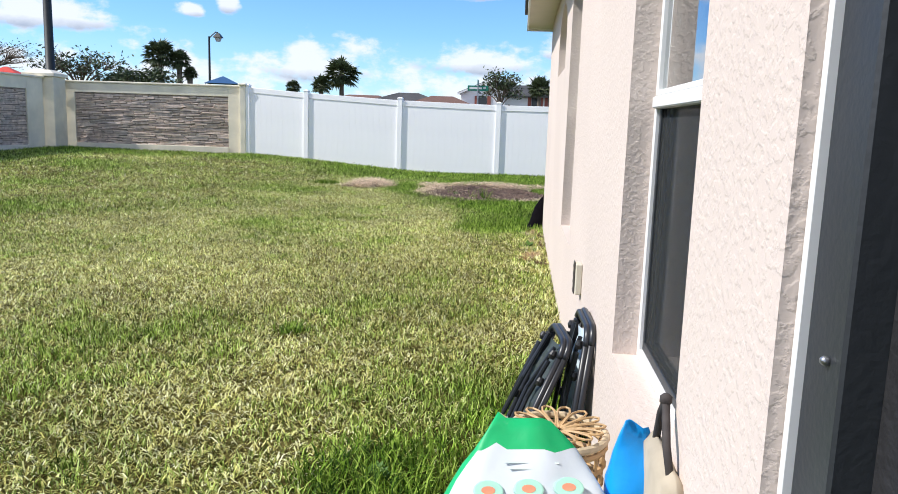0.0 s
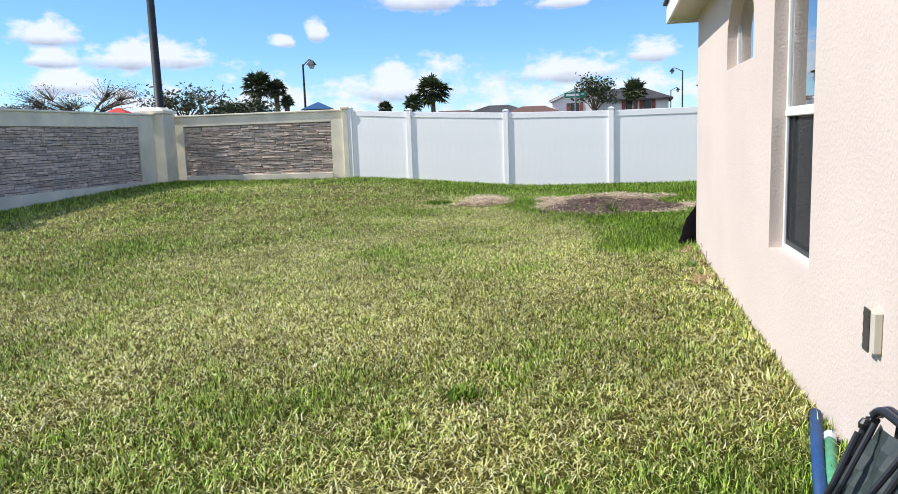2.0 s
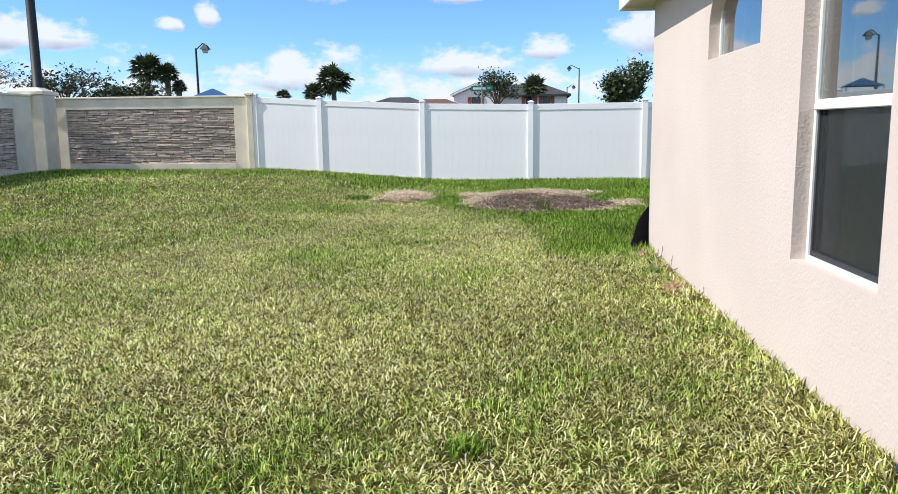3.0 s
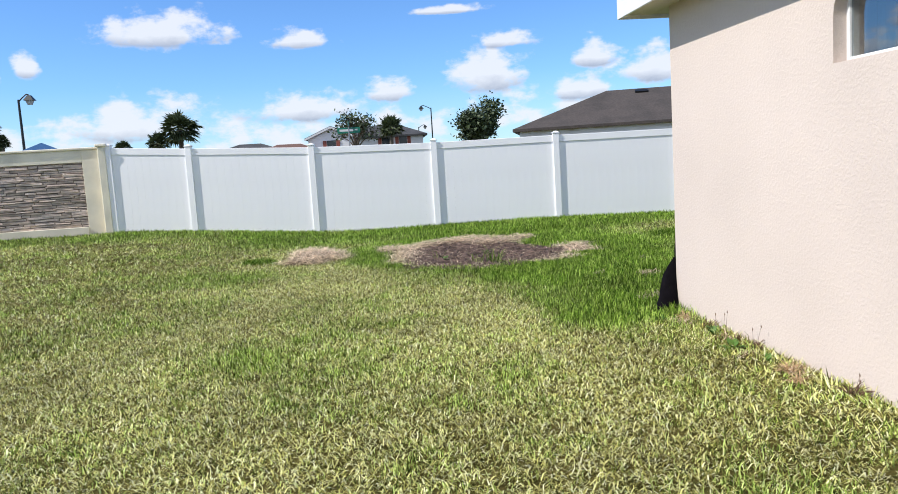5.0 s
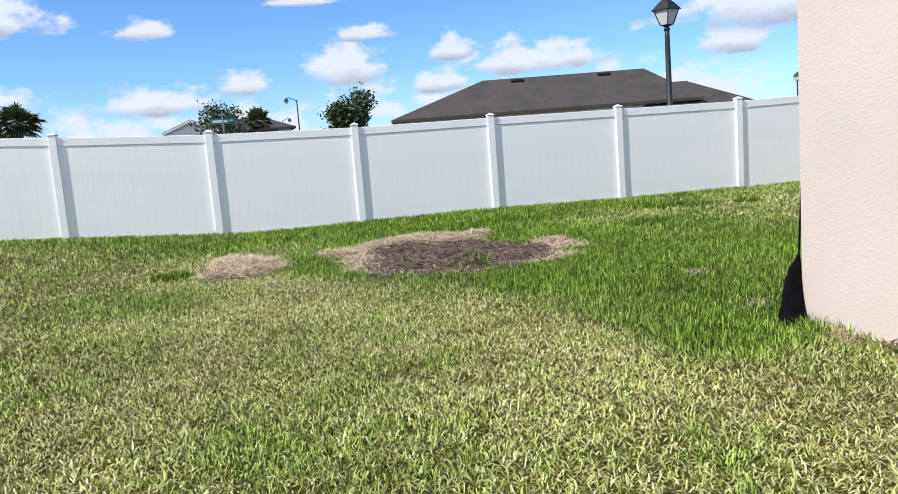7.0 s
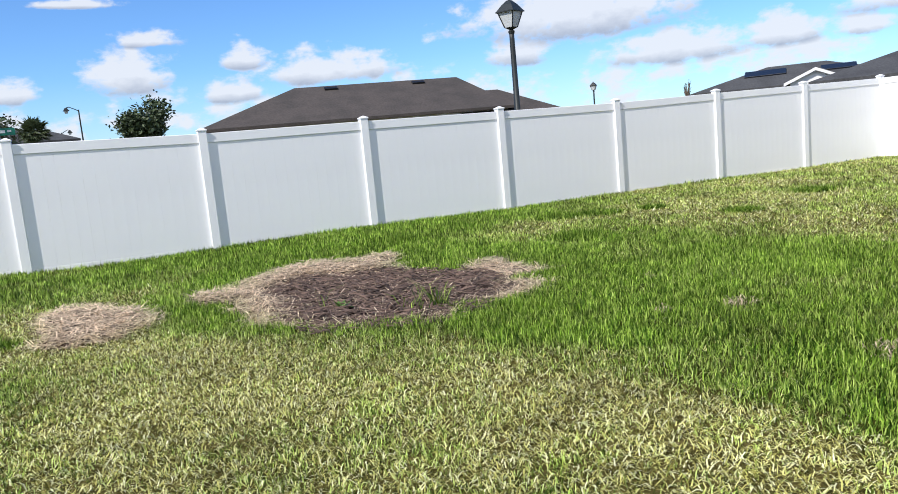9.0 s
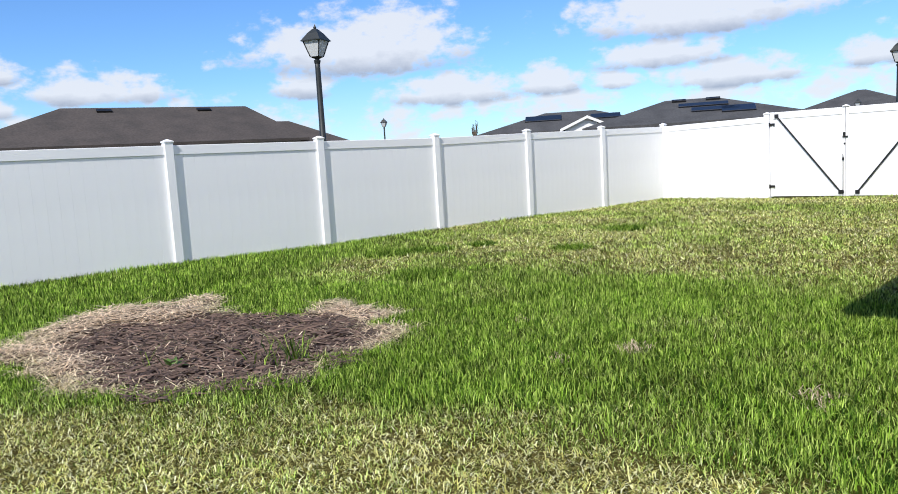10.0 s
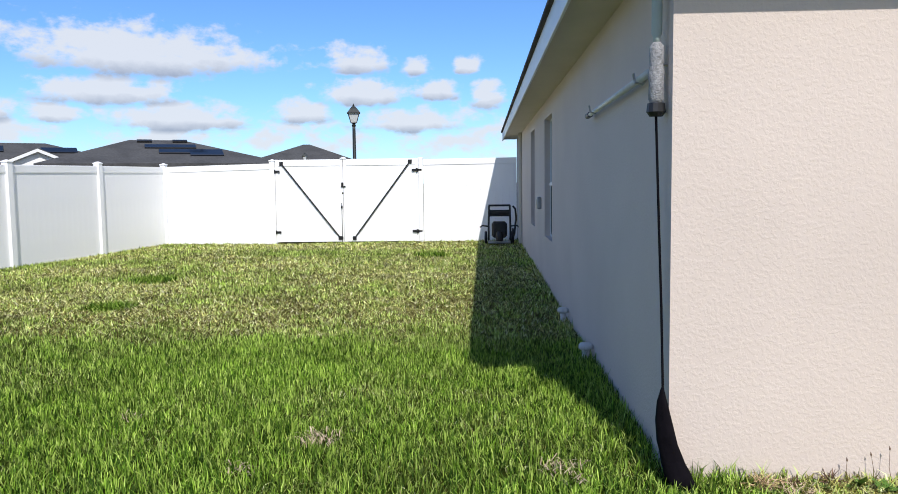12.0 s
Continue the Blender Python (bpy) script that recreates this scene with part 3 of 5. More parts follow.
MAIN_HOLES = [(-1.25, 1.335, -0.1, 2.16), (1.83, 2.765, 0.575, 2.30), (4.985, 5.925, 0.575, 2.30), (6.58, 7.74, 1.73, 2.30)]
SIDE_HOLES = [(6.33, 7.45, 0.64, 2.23), (9.45, 10.4, 0.65, 2.25)]
part("wall_west_house", wall_with_openings(H_Y0, WY, -0.2, 2.75, 0.2, MAIN_HOLES, lambda u, d, z: (WX + d, u, z)), STUCCO)
part("wall_north_house", wall_with_openings(WX + 0.2, H_X1, -0.2, 2.75, 0.2, SIDE_HOLES, lambda u, d, z: (u, WY - d, z)), STUCCO)
part("wall_south_house", bm_box((WX + 0.2, H_Y0, -0.2), (H_X1, H_Y0 + 0.2, 2.75)), STUCCO)
part("wall_east_house", bm_box((H_X1 - 0.2, H_Y0 + 0.2, -0.2), (H_X1, WY - 0.2, 2.75)), STUCCO)
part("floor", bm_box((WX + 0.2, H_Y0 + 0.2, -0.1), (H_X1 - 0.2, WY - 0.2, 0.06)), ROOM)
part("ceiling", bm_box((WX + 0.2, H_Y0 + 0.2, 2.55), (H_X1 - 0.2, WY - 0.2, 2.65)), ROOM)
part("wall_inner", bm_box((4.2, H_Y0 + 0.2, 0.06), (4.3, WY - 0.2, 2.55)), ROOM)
for nm, lab in (("wall_west_house", "sunlit cream stucco house wall with recessed windows"), ("wall_north_house", "shaded cream stucco house wall under the eave"),
                ("wall_south_house", "cream stucco house wall"), ("wall_east_house", "cream stucco house wall"), ("floor", "plain floor inside the dark house"),
                ("ceiling", "plain ceiling inside the dark house"), ("wall_inner", "plain inner wall of the dark house")):
    tagged(bpy.data.objects[nm], lab, "ceiling" if nm == "ceiling" else "floor" if nm == "floor" else "wall", kind="structure")


def arch_spandrels():
    """The two corners that make the top of the small window round."""
    y0, y1, zs, zt = 6.58, 7.74, 1.98, 2.30
    c, r = (y0 + y1) / 2, (y1 - y0) / 2
    bm = bmesh.new()
    for sg in (-1, 1):
        ring = [(c + sg * r * math.cos(a), zs + (zt - zs - 0.004) * math.sin(a)) for a in [math.pi / 2 * k / 10 for k in range(11)]] + [(c + sg * r, zt)]
        f = [bm.verts.new((WX + 0.001, y, z)) for y, z in ring]
        b = [bm.verts.new((WX + 0.199, y, z)) for y, z in ring]
        bm.faces.new(f)
        bm.faces.new(b[::-1])
        for k in range(len(ring)):
            j = (k + 1) % len(ring)
            bm.faces.new((f[k], b[k], b[j], f[j]))
    return bm


part("arch", arch_spandrels(), STUCCO, bpy.data.objects["wall_west_house"])


def window_unit(name, u0, u1, z0, z1, axis, label, single=False, rail=1.355):
    """A single-hung window: white frame, fixed upper pane, lower sash behind a dark screen. axis 'x': in the wall that faces -x."""
    win = thing(name, label, "window", kind="structure")
    x = WX + 0.075

    def place(bm):
        if axis == "y":
            for v in bm.verts:
                u, d, z = v.co.y, v.co.x - x, v.co.z
                v.co = (u, WY - 0.075 - d, z)
        return bm
    fw = 0.026
    bm = bmesh.new()
    box(bm, (x, u0, z0), (x + 0.06, u0 + fw, z1), 0.003)
    box(bm, (x, u1 - fw, z0), (x + 0.06, u1, z1), 0.003)
    box(bm, (x, u0 + fw, z0), (x + 0.06, u1 - fw, z0 + fw), 0.003)
    box(bm, (x, u0 + fw, z1 - fw), (x + 0.06, u1 - fw, z1), 0.003)
    frame_ob = part("window_frame", place(bm), WHITE_PAINT, win)
    if not single:
        bm = bmesh.new()
        box(bm, (x - 0.012, u0 + fw, rail - 0.022), (x + 0.05, u1 - fw, rail + 0.012), 0.004)
        box(bm, (x - 0.004, u0 + fw, rail + 0.012), (x + 0.045, u1 - fw, rail + 0.03), 0.004)
        part("meeting_rail", place(bm), WHITE_PAINT, win)
        bm = bmesh.new()
        for lo, hi in (((x + 0.012, u0 + fw, z0 + fw), (x + 0.03, u0 + fw + 0.02, rail - 0.022)), ((x + 0.012, u1 - fw - 0.02, z0 + fw), (x + 0.03, u1 - fw, rail - 0.022)),
                       ((x + 0.012, u0 + fw + 0.02, z0 + fw), (x + 0.03, u1 - fw - 0.02, z0 + fw + 0.028))):
            box(bm, lo, hi, 0.002)
        part("screen_frame", place(bm), BRONZE, win, "dark grey screen frame")
        part("screen", place(bm_box((x + 0.018, u0 + fw + 0.02, z0 + fw + 0.028), (x + 0.0195, u1 - fw - 0.02, rail - 0.022))), SCREEN_MESH, win, "dark insect screen")
        low = part("pane", place(bm_box((x + 0.036, u0 + fw, z0 + fw), (x + 0.040, u1 - fw, rail - 0.022))), GLASS, win)
        low.visible_shadow = False
    pane = part("pane", place(bm_box((x + 0.014, u0 + fw, (rail + 0.03) if not single else z0 + fw), (x + 0.018, u1 - fw, z1 - fw))), GLASS, win)
    pane.visible_shadow = False
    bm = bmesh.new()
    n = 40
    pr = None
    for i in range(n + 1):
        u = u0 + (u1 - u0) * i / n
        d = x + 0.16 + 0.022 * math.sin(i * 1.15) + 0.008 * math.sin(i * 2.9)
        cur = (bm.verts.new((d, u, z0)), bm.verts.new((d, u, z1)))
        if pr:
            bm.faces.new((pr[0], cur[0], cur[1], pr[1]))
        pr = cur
    part("curtain", place(bm), CURTAIN, win, "folded curtain darkened with the room's shade")
    return win


def screen_material():
    m = bpy.data.materials.new("insect_screen_mesh")
    m.use_nodes = True
    nt = m.node_tree
    p = nt.nodes["Principled BSDF"]
    p.inputs["Base Color"].default_value, p.inputs["Roughness"].default_value = (0.028, 0.033, 0.035, 1), 0.8
    tr = nt.nodes.new("ShaderNodeBsdfTransparent")
    mx = nt.nodes.new("ShaderNodeMixShader")
    mx.inputs[0].default_value = 0.42
    nt.links.new(tr.outputs[0], mx.inputs[1])
    nt.links.new(p.outputs[0], mx.inputs[2])
    nt.links.new(mx.outputs[0], nt.nodes["Material Output"].inputs[0])
    return m


SCREEN_MESH = screen_material()
window_unit("window_1", 1.83, 2.765, 0.575, 2.30, "x", "white single-hung window with a dark screen in a stucco recess")
window_unit("window_2", 4.985, 5.925, 0.575, 2.30, "x", "white single-hung window with a dark screen in a stucco recess")
window_unit("window_3", 6.58, 7.74, 1.73, 2.30, "x", "small arched white window high in the stucco wall", True)
window_unit("window_4", 6.33, 7.45, 0.64, 2.23, "y", "shaded white-framed window in the stucco side wall")
window_unit("window_5", 9.45, 10.4, 0.65, 2.25, "y", "shaded white-framed window in the stucco side wall")


def build_door():
    door = thing("door_1", "dark grey screwed door frame beside a dark panel", "door", kind="structure")
    bm = bm_box((WX + 0.020, 1.319, -0.05), (WX + 0.045, 1.334, 2.15), 0.001)
    part("white_edge", bm, WHITE_PAINT, door, "white edge strip")
    part("jamb", bm_box((WX + 0.03, 1.218, -0.05), (WX + 0.11, 1.3185, 2.15), 0.004), BRONZE, door)
    part("panel", bm_box((WX + 0.075, -1.24, -0.05), (WX + 0.10, 1.217, 2.15)), DOOR_DARK, door, "dark textured panel")
    part("head", bm_box((WX + 0.047, -1.24, 2.10), (WX + 0.074, 1.216, 2.155)), BRONZE, door)
    for z in (0.57, 1.027, 1.47):
        bm = bmesh.new()
        tube(bm, [(WX + 0.03, 1.252, z), (WX + 0.024, 1.252, z), (WX + 0.021, 1.252, z)], [0.0055, 0.0055, 0.003], 10)
        part("screw", bm, STEEL, door, "round steel screw head", True)


build_door()


# ---- roof, soffit and fascia ----
def build_roof():
    roof = thing("house_roof", "dark shingled hip roof with cream soffit and pale fascia", "roof", kind="structure")
    x0, x1, y0, y1 = 0.03, H_X1 + 0.3, H_Y0 - 0.35, WY + 0.35
    bm = bmesh.new()
    box(bm, (x0 + 0.02, y0 + 0.02, SOFFIT), (WX - 0.002, y1 - 0.02, SOFFIT + 0.02))
    box(bm, (WX, WY + 0.002, SOFFIT), (x1 - 0.02, y1 - 0.02, SOFFIT + 0.02))
    part("soffit", bm, STUCCO_SOFT, roof)
    z0, z1 = SOFFIT - 0.03, SOFFIT + 0.17
    for lo, hi in (((x0, y0, z0), (x0 + 0.02, y1, z1)), ((x0 + 0.02, y1 - 0.02, z0), (x1, y1, z1)), ((x0 + 0.02, y0, z0), (x1, y0 + 0.02, z1))):
        part("fascia", bm_box(lo, hi, 0.003), WHITE_PAINT, roof)
    rise = 0.42
    half = (y1 - y0) / 2 + 0.03
    yc = (y0 + y1) / 2
    zt = z1 + half * rise
    bm = bmesh.new()
    ex = 0.035
    for dz in (0.0,):
        a = [bm.verts.new(c) for c in ((x0 - ex, y0 - ex, z1), (x1 + ex, y0 - ex, z1), (x1 + ex, y1 + ex, z1), (x0 - ex, y1 + ex, z1))]
        e = [bm.verts.new((v.co.x, v.co.y, z1 + 0.03)) for v in a]
        r = [bm.verts.new((x0 + half, yc, zt)), bm.verts.new((x1 - half + 2, yc, zt))]
        bm.faces.new(a)
        for k in range(4):
            bm.faces.new((a[k], a[(k + 1) % 4], e[(k + 1) % 4], e[k]))
        bm.faces.new((e[0], e[1], r[1], r[0]))
        bm.faces.new((e[1], e[2], r[1]))
        bm.faces.new((e[2], e[3], r[0], r[1]))
        bm.faces.new((e[3], e[0], r[0]))
    part("shingles", bm, SHINGLE, roof)


build_roof()


# ---- lamp posts, roofs and trees beyond the fence ----
def lamp_post(p, head_z, rz=0.0, scale=1.0):
    """A black post with a four-sided lantern; head_z is where the lantern begins."""
    lamp = thing("street_lamp", "black lantern street lamp on a round post", "street lamp", (*p, 0), rz, group="lantern street lamps")
    s = scale
    part("pole", bm_tube([(0, 0, -0.2), (0, 0, 0.5), (0, 0, 0.52), (0, 0, head_z - 0.25), (0, 0, head_z - 0.02)], [0.13 * s, 0.13 * s, 0.1 * s, 0.075 * s, 0.07 * s], 12), LAMP_GREEN, lamp, "", True)
    bm = bmesh.new()
    tube(bm, [(0, 0, head_z - 0.1), (0, 0, head_z - 0.02), (0, 0, head_z + 0.03)], [0.08 * s, 0.1 * s, 0.05 * s], 12)
    frustum(bm, head_z + 0.03, head_z + 0.09, 0.05 * s, 0.15 * s)
    part("collar", bm, LAMP_GREEN, lamp)
    zb, zt = head_z + 0.09, head_z + 0.52 * s
    part("lantern_glass", frustum(bmesh.new(), zb, zt, 0.13 * s, 0.25 * s), LAMP_GLASS, lamp, "pale lantern glass")
    for k in range(4):
        a = math.pi / 4 + k * math.pi / 2
        c, sn = math.cos(a) * math.sqrt(2), math.sin(a) * math.sqrt(2)
        part("glazing_bar", bm_tube([(0.135 * s * c, 0.135 * s * sn, zb), (0.26 * s * c, 0.26 * s * sn, zt)], 0.017 * s, 6), LAMP_GREEN, lamp)
    bm = bmesh.new()
    frustum(bm, zt, zt + 0.03, 0.31 * s, 0.31 * s)
    frustum(bm, zt + 0.03, zt + 0.22 * s, 0.30 * s, 0.17 * s)
    frustum(bm, zt + 0.22 * s, zt + 0.34 * s, 0.17 * s, 0.06 * s)
    part("hood", bm, LAMP_GREEN, lamp)
    part("finial", bm_tube([(0, 0, zt + 0.33 * s), (0, 0, zt + 0.38 * s), (0, 0, zt + 0.41 * s), (0, 0, zt + 0.47 * s)], [0.03 * s, 0.05 * s, 0.03 * s, 0.008], 8), LAMP_GREEN, lamp)
    return lamp


lamp_post((10.5, 26.7), 4.35, 20)
lamp_post((33.2, 16.8), 4.2, 10)
lamp_post((51.7, 67.7), 4.95, 30)
lamp_post((86.0, 31.5), 4.2, 5)


def hip_house(name, c, rz, ridge, left, right, depth, z_ridge, z_eave, roof_mat, label, wall_mat=None, gable=None, vents=(), solar=(), windows=()):
    """A house with its ridge along local x; left and right are the run of the hips, depth half its width."""
    h = thing(name, label, "house", (*c, 0), rz)
    wall_mat = wall_mat or FAR_WALL
    xl, xr = -ridge / 2 - left, ridge / 2 + right
    part("wall", bm_box((xl + 0.5, -depth + 0.5, -0.3), (xr - 0.5, depth - 0.5, z_eave + 0.02)), wall_mat, h)
    bm = bmesh.new()
    e = [bm.verts.new(v) for v in ((xl, -depth, z_eave), (xr, -depth, z_eave), (xr, depth, z_eave), (xl, depth, z_eave))]
    b = [bm.verts.new((v.co.x, v.co.y, z_eave - 0.2)) for v in e]
    r = [bm.verts.new((-ridge / 2, 0, z_ridge)), bm.verts.new((ridge / 2, 0, z_ridge))]
    for f in ((e[0], e[1], r[1], r[0]), (e[1], e[2], r[1]), (e[2], e[3], r[0], r[1]), (e[3], e[0], r[0]), b):
        bm.faces.new(f)
    for k in range(4):
        bm.faces.new((b[k], b[(k + 1) % 4], e[(k + 1) % 4], e[k]))
    rf = part("roof", bm, roof_mat, h)
    slope = math.atan2(z_ridge - z_eave, depth)

    def on_slope(x, f, w, hgt, lift, nm, mat):
        """A box on the front slope at fraction f down from the ridge."""
        y, z = -depth * f, z_ridge - (z_ridge - z_eave) * f
        ob = part(nm, bm_box((-w / 2, -hgt / 2, 0), (w / 2, hgt / 2, lift), 0.01), mat, rf)
        ob.matrix_local = Matrix.LocRotScale((x, y, z + 0.01), Euler((slope, 0, 0)), None)
    for x, f in vents:
        on_slope(x, f, 1.0, 0.45, 0.14, "vent", BLACK_METAL)
    for x, f, w, hh in solar:
        on_slope(x, f, w, hh, 0.1, "solar_panel", SOLAR)
    if gable:
        gx, gw, gz = gable
        bm = bmesh.new()
        y0 = -depth - 1.2
        tri = [bm.verts.new((gx - gw, y0 + 0.3, z_eave - 2)), bm.verts.new((gx + gw, y0 + 0.3, z_eave - 2)), bm.verts.new((gx + gw, y0 + 0.3, z_eave)), bm.verts.new((gx, y0 + 0.3, gz)), bm.verts.new((gx - gw, y0 + 0.3, z_eave))]
        bm.faces.new(tri)
        ext = bmesh.ops.extrude_face_region(bm, geom=bm.faces[:])
        bmesh.ops.translate(bm, verts=[v for v in ext["geom"] if isinstance(v, bmesh.types.BMVert)], vec=(0, 2.0, 0))
        part("gable_wall", bm, wall_mat, h)
        for sg in (-1, 1):
            bm = bmesh.new()
            q = [(gx, y0, gz + 0.12), (gx + sg * (gw + 0.4), y0, z_eave + 0.12 - 0.4 * (gz - z_eave) / gw)]
            vs = [bm.verts.new((x, y, z + dz)) for dz in (0, 0.16) for x, y, z in (q[0], q[1])] + [bm.verts.new((x, depth * 0.2, z + dz)) for dz in (0, 0.16) for x, y, z in (q[0], q[1])]
            for f in ((0, 1, 3, 2), (4, 6, 7, 5), (0, 4, 5, 1), (2, 3, 7, 6), (0, 2, 6, 4), (1, 5, 7, 3)):
                bm.faces.new([vs[i] for i in f])
            part("gable_roof", bm, roof_mat, h)
            bm = bmesh.new()
            vs = [bm.verts.new((x, y0 - 0.05 + dy, z - 0.12 + dz)) for dy in (0, 0.06) for dz in (0, 0.22) for x, _, z in (q[0], q[1])]
            for f in ((0, 1, 3, 2), (4, 6, 7, 5), (0, 4, 5, 1), (2, 3, 7, 6), (0, 2, 6, 4), (1, 5, 7, 3)):
                bm.faces.new([vs[i] for i in f])
            part("bargeboard", bm, WHITE_PAINT, h, "white bargeboard")
    for x, z, w, hh, yy in windows:
        w_ob = part("window", bm_box((x - w / 2, yy - 0.06, z - hh / 2), (x + w / 2, yy + 0.05, z + hh / 2)), DARK_GLASS, h)
        for sg in (-1, 1):
            part("shutter", bm_box((x + sg * (w / 2 + 0.25) - 0.2, yy - 0.07, z - hh / 2), (x + sg * (w / 2 + 0.25) + 0.2, yy + 0.04, z + hh / 2)), SHUTTER, w_ob, "rust red shutter")
    return h


def bearing(az, d, ref=(-2.5, 6.0)):
    return (ref[0] + d * math.sin(radians(az)), ref[1] + d * math.cos(radians(az)))


# big brown roof behind the fence, with a lower wing
hip_house("neighbour_house", (25.0, 63.7), -15.4, 13.2, 7.4, 2.3, 7.0, 6.4, 3.5, SHINGLE, "single-storey house with a broad brown shingle roof", vents=((-3.9, 0.12), (3.1, 0.12)))
hip_house("house_wing", (32.2, 59.2), -15.4, 2.1, 2.8, 3.6, 4.9, 5.0, 2.9, SHINGLE, "lower brown-roofed wing beside a house")
hip_house("white_house", bearing(1.6, 92), -2, 6.5, 3.2, 3.2, 4.5, 6.3, 4.9, SHINGLE_GREY, "white two-storey house with grey roof and rust shutters", gable=(-4.6, 2.6, 6.0),
          windows=((-4.6, 4.1, 1.0, 1.1, -5.42), (1.6, 4.1, 0.9, 1.2, -4.02), (3.6, 4.1, 0.9, 1.2, -4.02)))
hip_house("rust_roof_house", bearing(-4.6, 84), 8, 2.5, 5.0, 4.0, 5.0, 4.4, 2.6, SHINGLE_RED, "far house with a rust-coloured roof")
hip_house("grey_roof_house", bearing(-7.4, 96), 0, 2.6, 5.5, 5.5, 5.0, 5.1, 3.2, SHINGLE_GREY, "far house with a grey roof")
hip_house("rust_roof_house", bearing(-10.9, 100), 5, 4.0, 4.5, 4.5, 5.0, 4.75, 3.4, SHINGLE_RED, "far house with a rust-coloured roof")
hip_house("solar_house", bearing(66.0, 60, (-3, 10)), -66, 3.6, 5.4, 6.5, 6.5, 4.75, 2.9, SHINGLE_GREY, "dark-roofed house with solar panels", vents=((-0.8, 0.1), (1.6, 0.1)),
          solar=((0.9, 0.33, 3.4, 0.9), (1.7, 0.55, 3.2, 1.0), (3.2, 0.6, 2.2, 1.6)))
hip_house("solar_house", bearing(57.4, 66, (-3, 10)), -57, 4.2, 5.4, 5.5, 5.0, 4.75, 3.1, SHINGLE_GREY, "low dark-roofed house with a white gable", gable=(1.3, 1.7, 3.85), solar=((-2.2, 0.35, 3.0, 1.4), (2.9, 0.4, 2.4, 1.2)))
hip_house("dark_house", bearing(76.6, 98, (-3, 10)), -77, 0.8, 8.0, 7.0, 7.0, 6.4, 3.6, SHINGLE_GREY, "far house with a dark hip roof")


# ---- trees, palms and street furniture far off ----
LEAF = material("tree_leaf", (0.055, 0.08, 0.03), 0.6, vary=0.2, scale=3, island=0.45)
PALM_LEAF = material("palm_frond", (0.085, 0.11, 0.045), 0.55, vary=0.2, scale=3, island=0.4)
TWIG = material("bare_twig", (0.16, 0.12, 0.09), 0.9, vary=0.2, scale=6)
BARK = material("palm_bark", (0.17, 0.14, 0.11), 0.95, vary=0.3, scale=12, bump=0.6, bump_scale=25)
RED_CLOTH = material("red_canvas", (0.62, 0.06, 0.04), 0.8, vary=0.08)
BLUE_CLOTH = material("blue_canvas", (0.02, 0.09, 0.22), 0.8, vary=0.08)
SIGN_GREEN = material("sign_green", (0.01, 0.20, 0.13), 0.4, vary=0.04)
SIGN_WHITE = material("sign_white", (0.8, 0.8, 0.8), 0.4)
GALV = material("galvanised_steel", (0.35, 0.36, 0.37), 0.4, metal=0.8)


def leaf_quads(bm, c, n, spread, size, rng, droop=0.0):
    for _ in range(n):
        p = Vector(c) + Vector((rng.gauss(0, 1) * spread[0], rng.gauss(0, 1) * spread[1], rng.gauss(0, 1) * spread[2]))
        a = Vector((rng.uniform(-1, 1), rng.uniform(-1, 1), rng.uniform(-0.7, 0.7))).normalized()
        b = a.cross(Vector((rng.uniform(-1, 1), rng.uniform(-1, 1), rng.uniform(-1, 1)))).normalized()
        s = size * rng.uniform(0.6, 1.3)
        vs = [bm.verts.new(p + a * s), bm.verts.new(p + b * s * 0.45), bm.verts.new(p - a * s), bm.verts.new(p - b * s * 0.45)]
        bm.faces.new(vs)


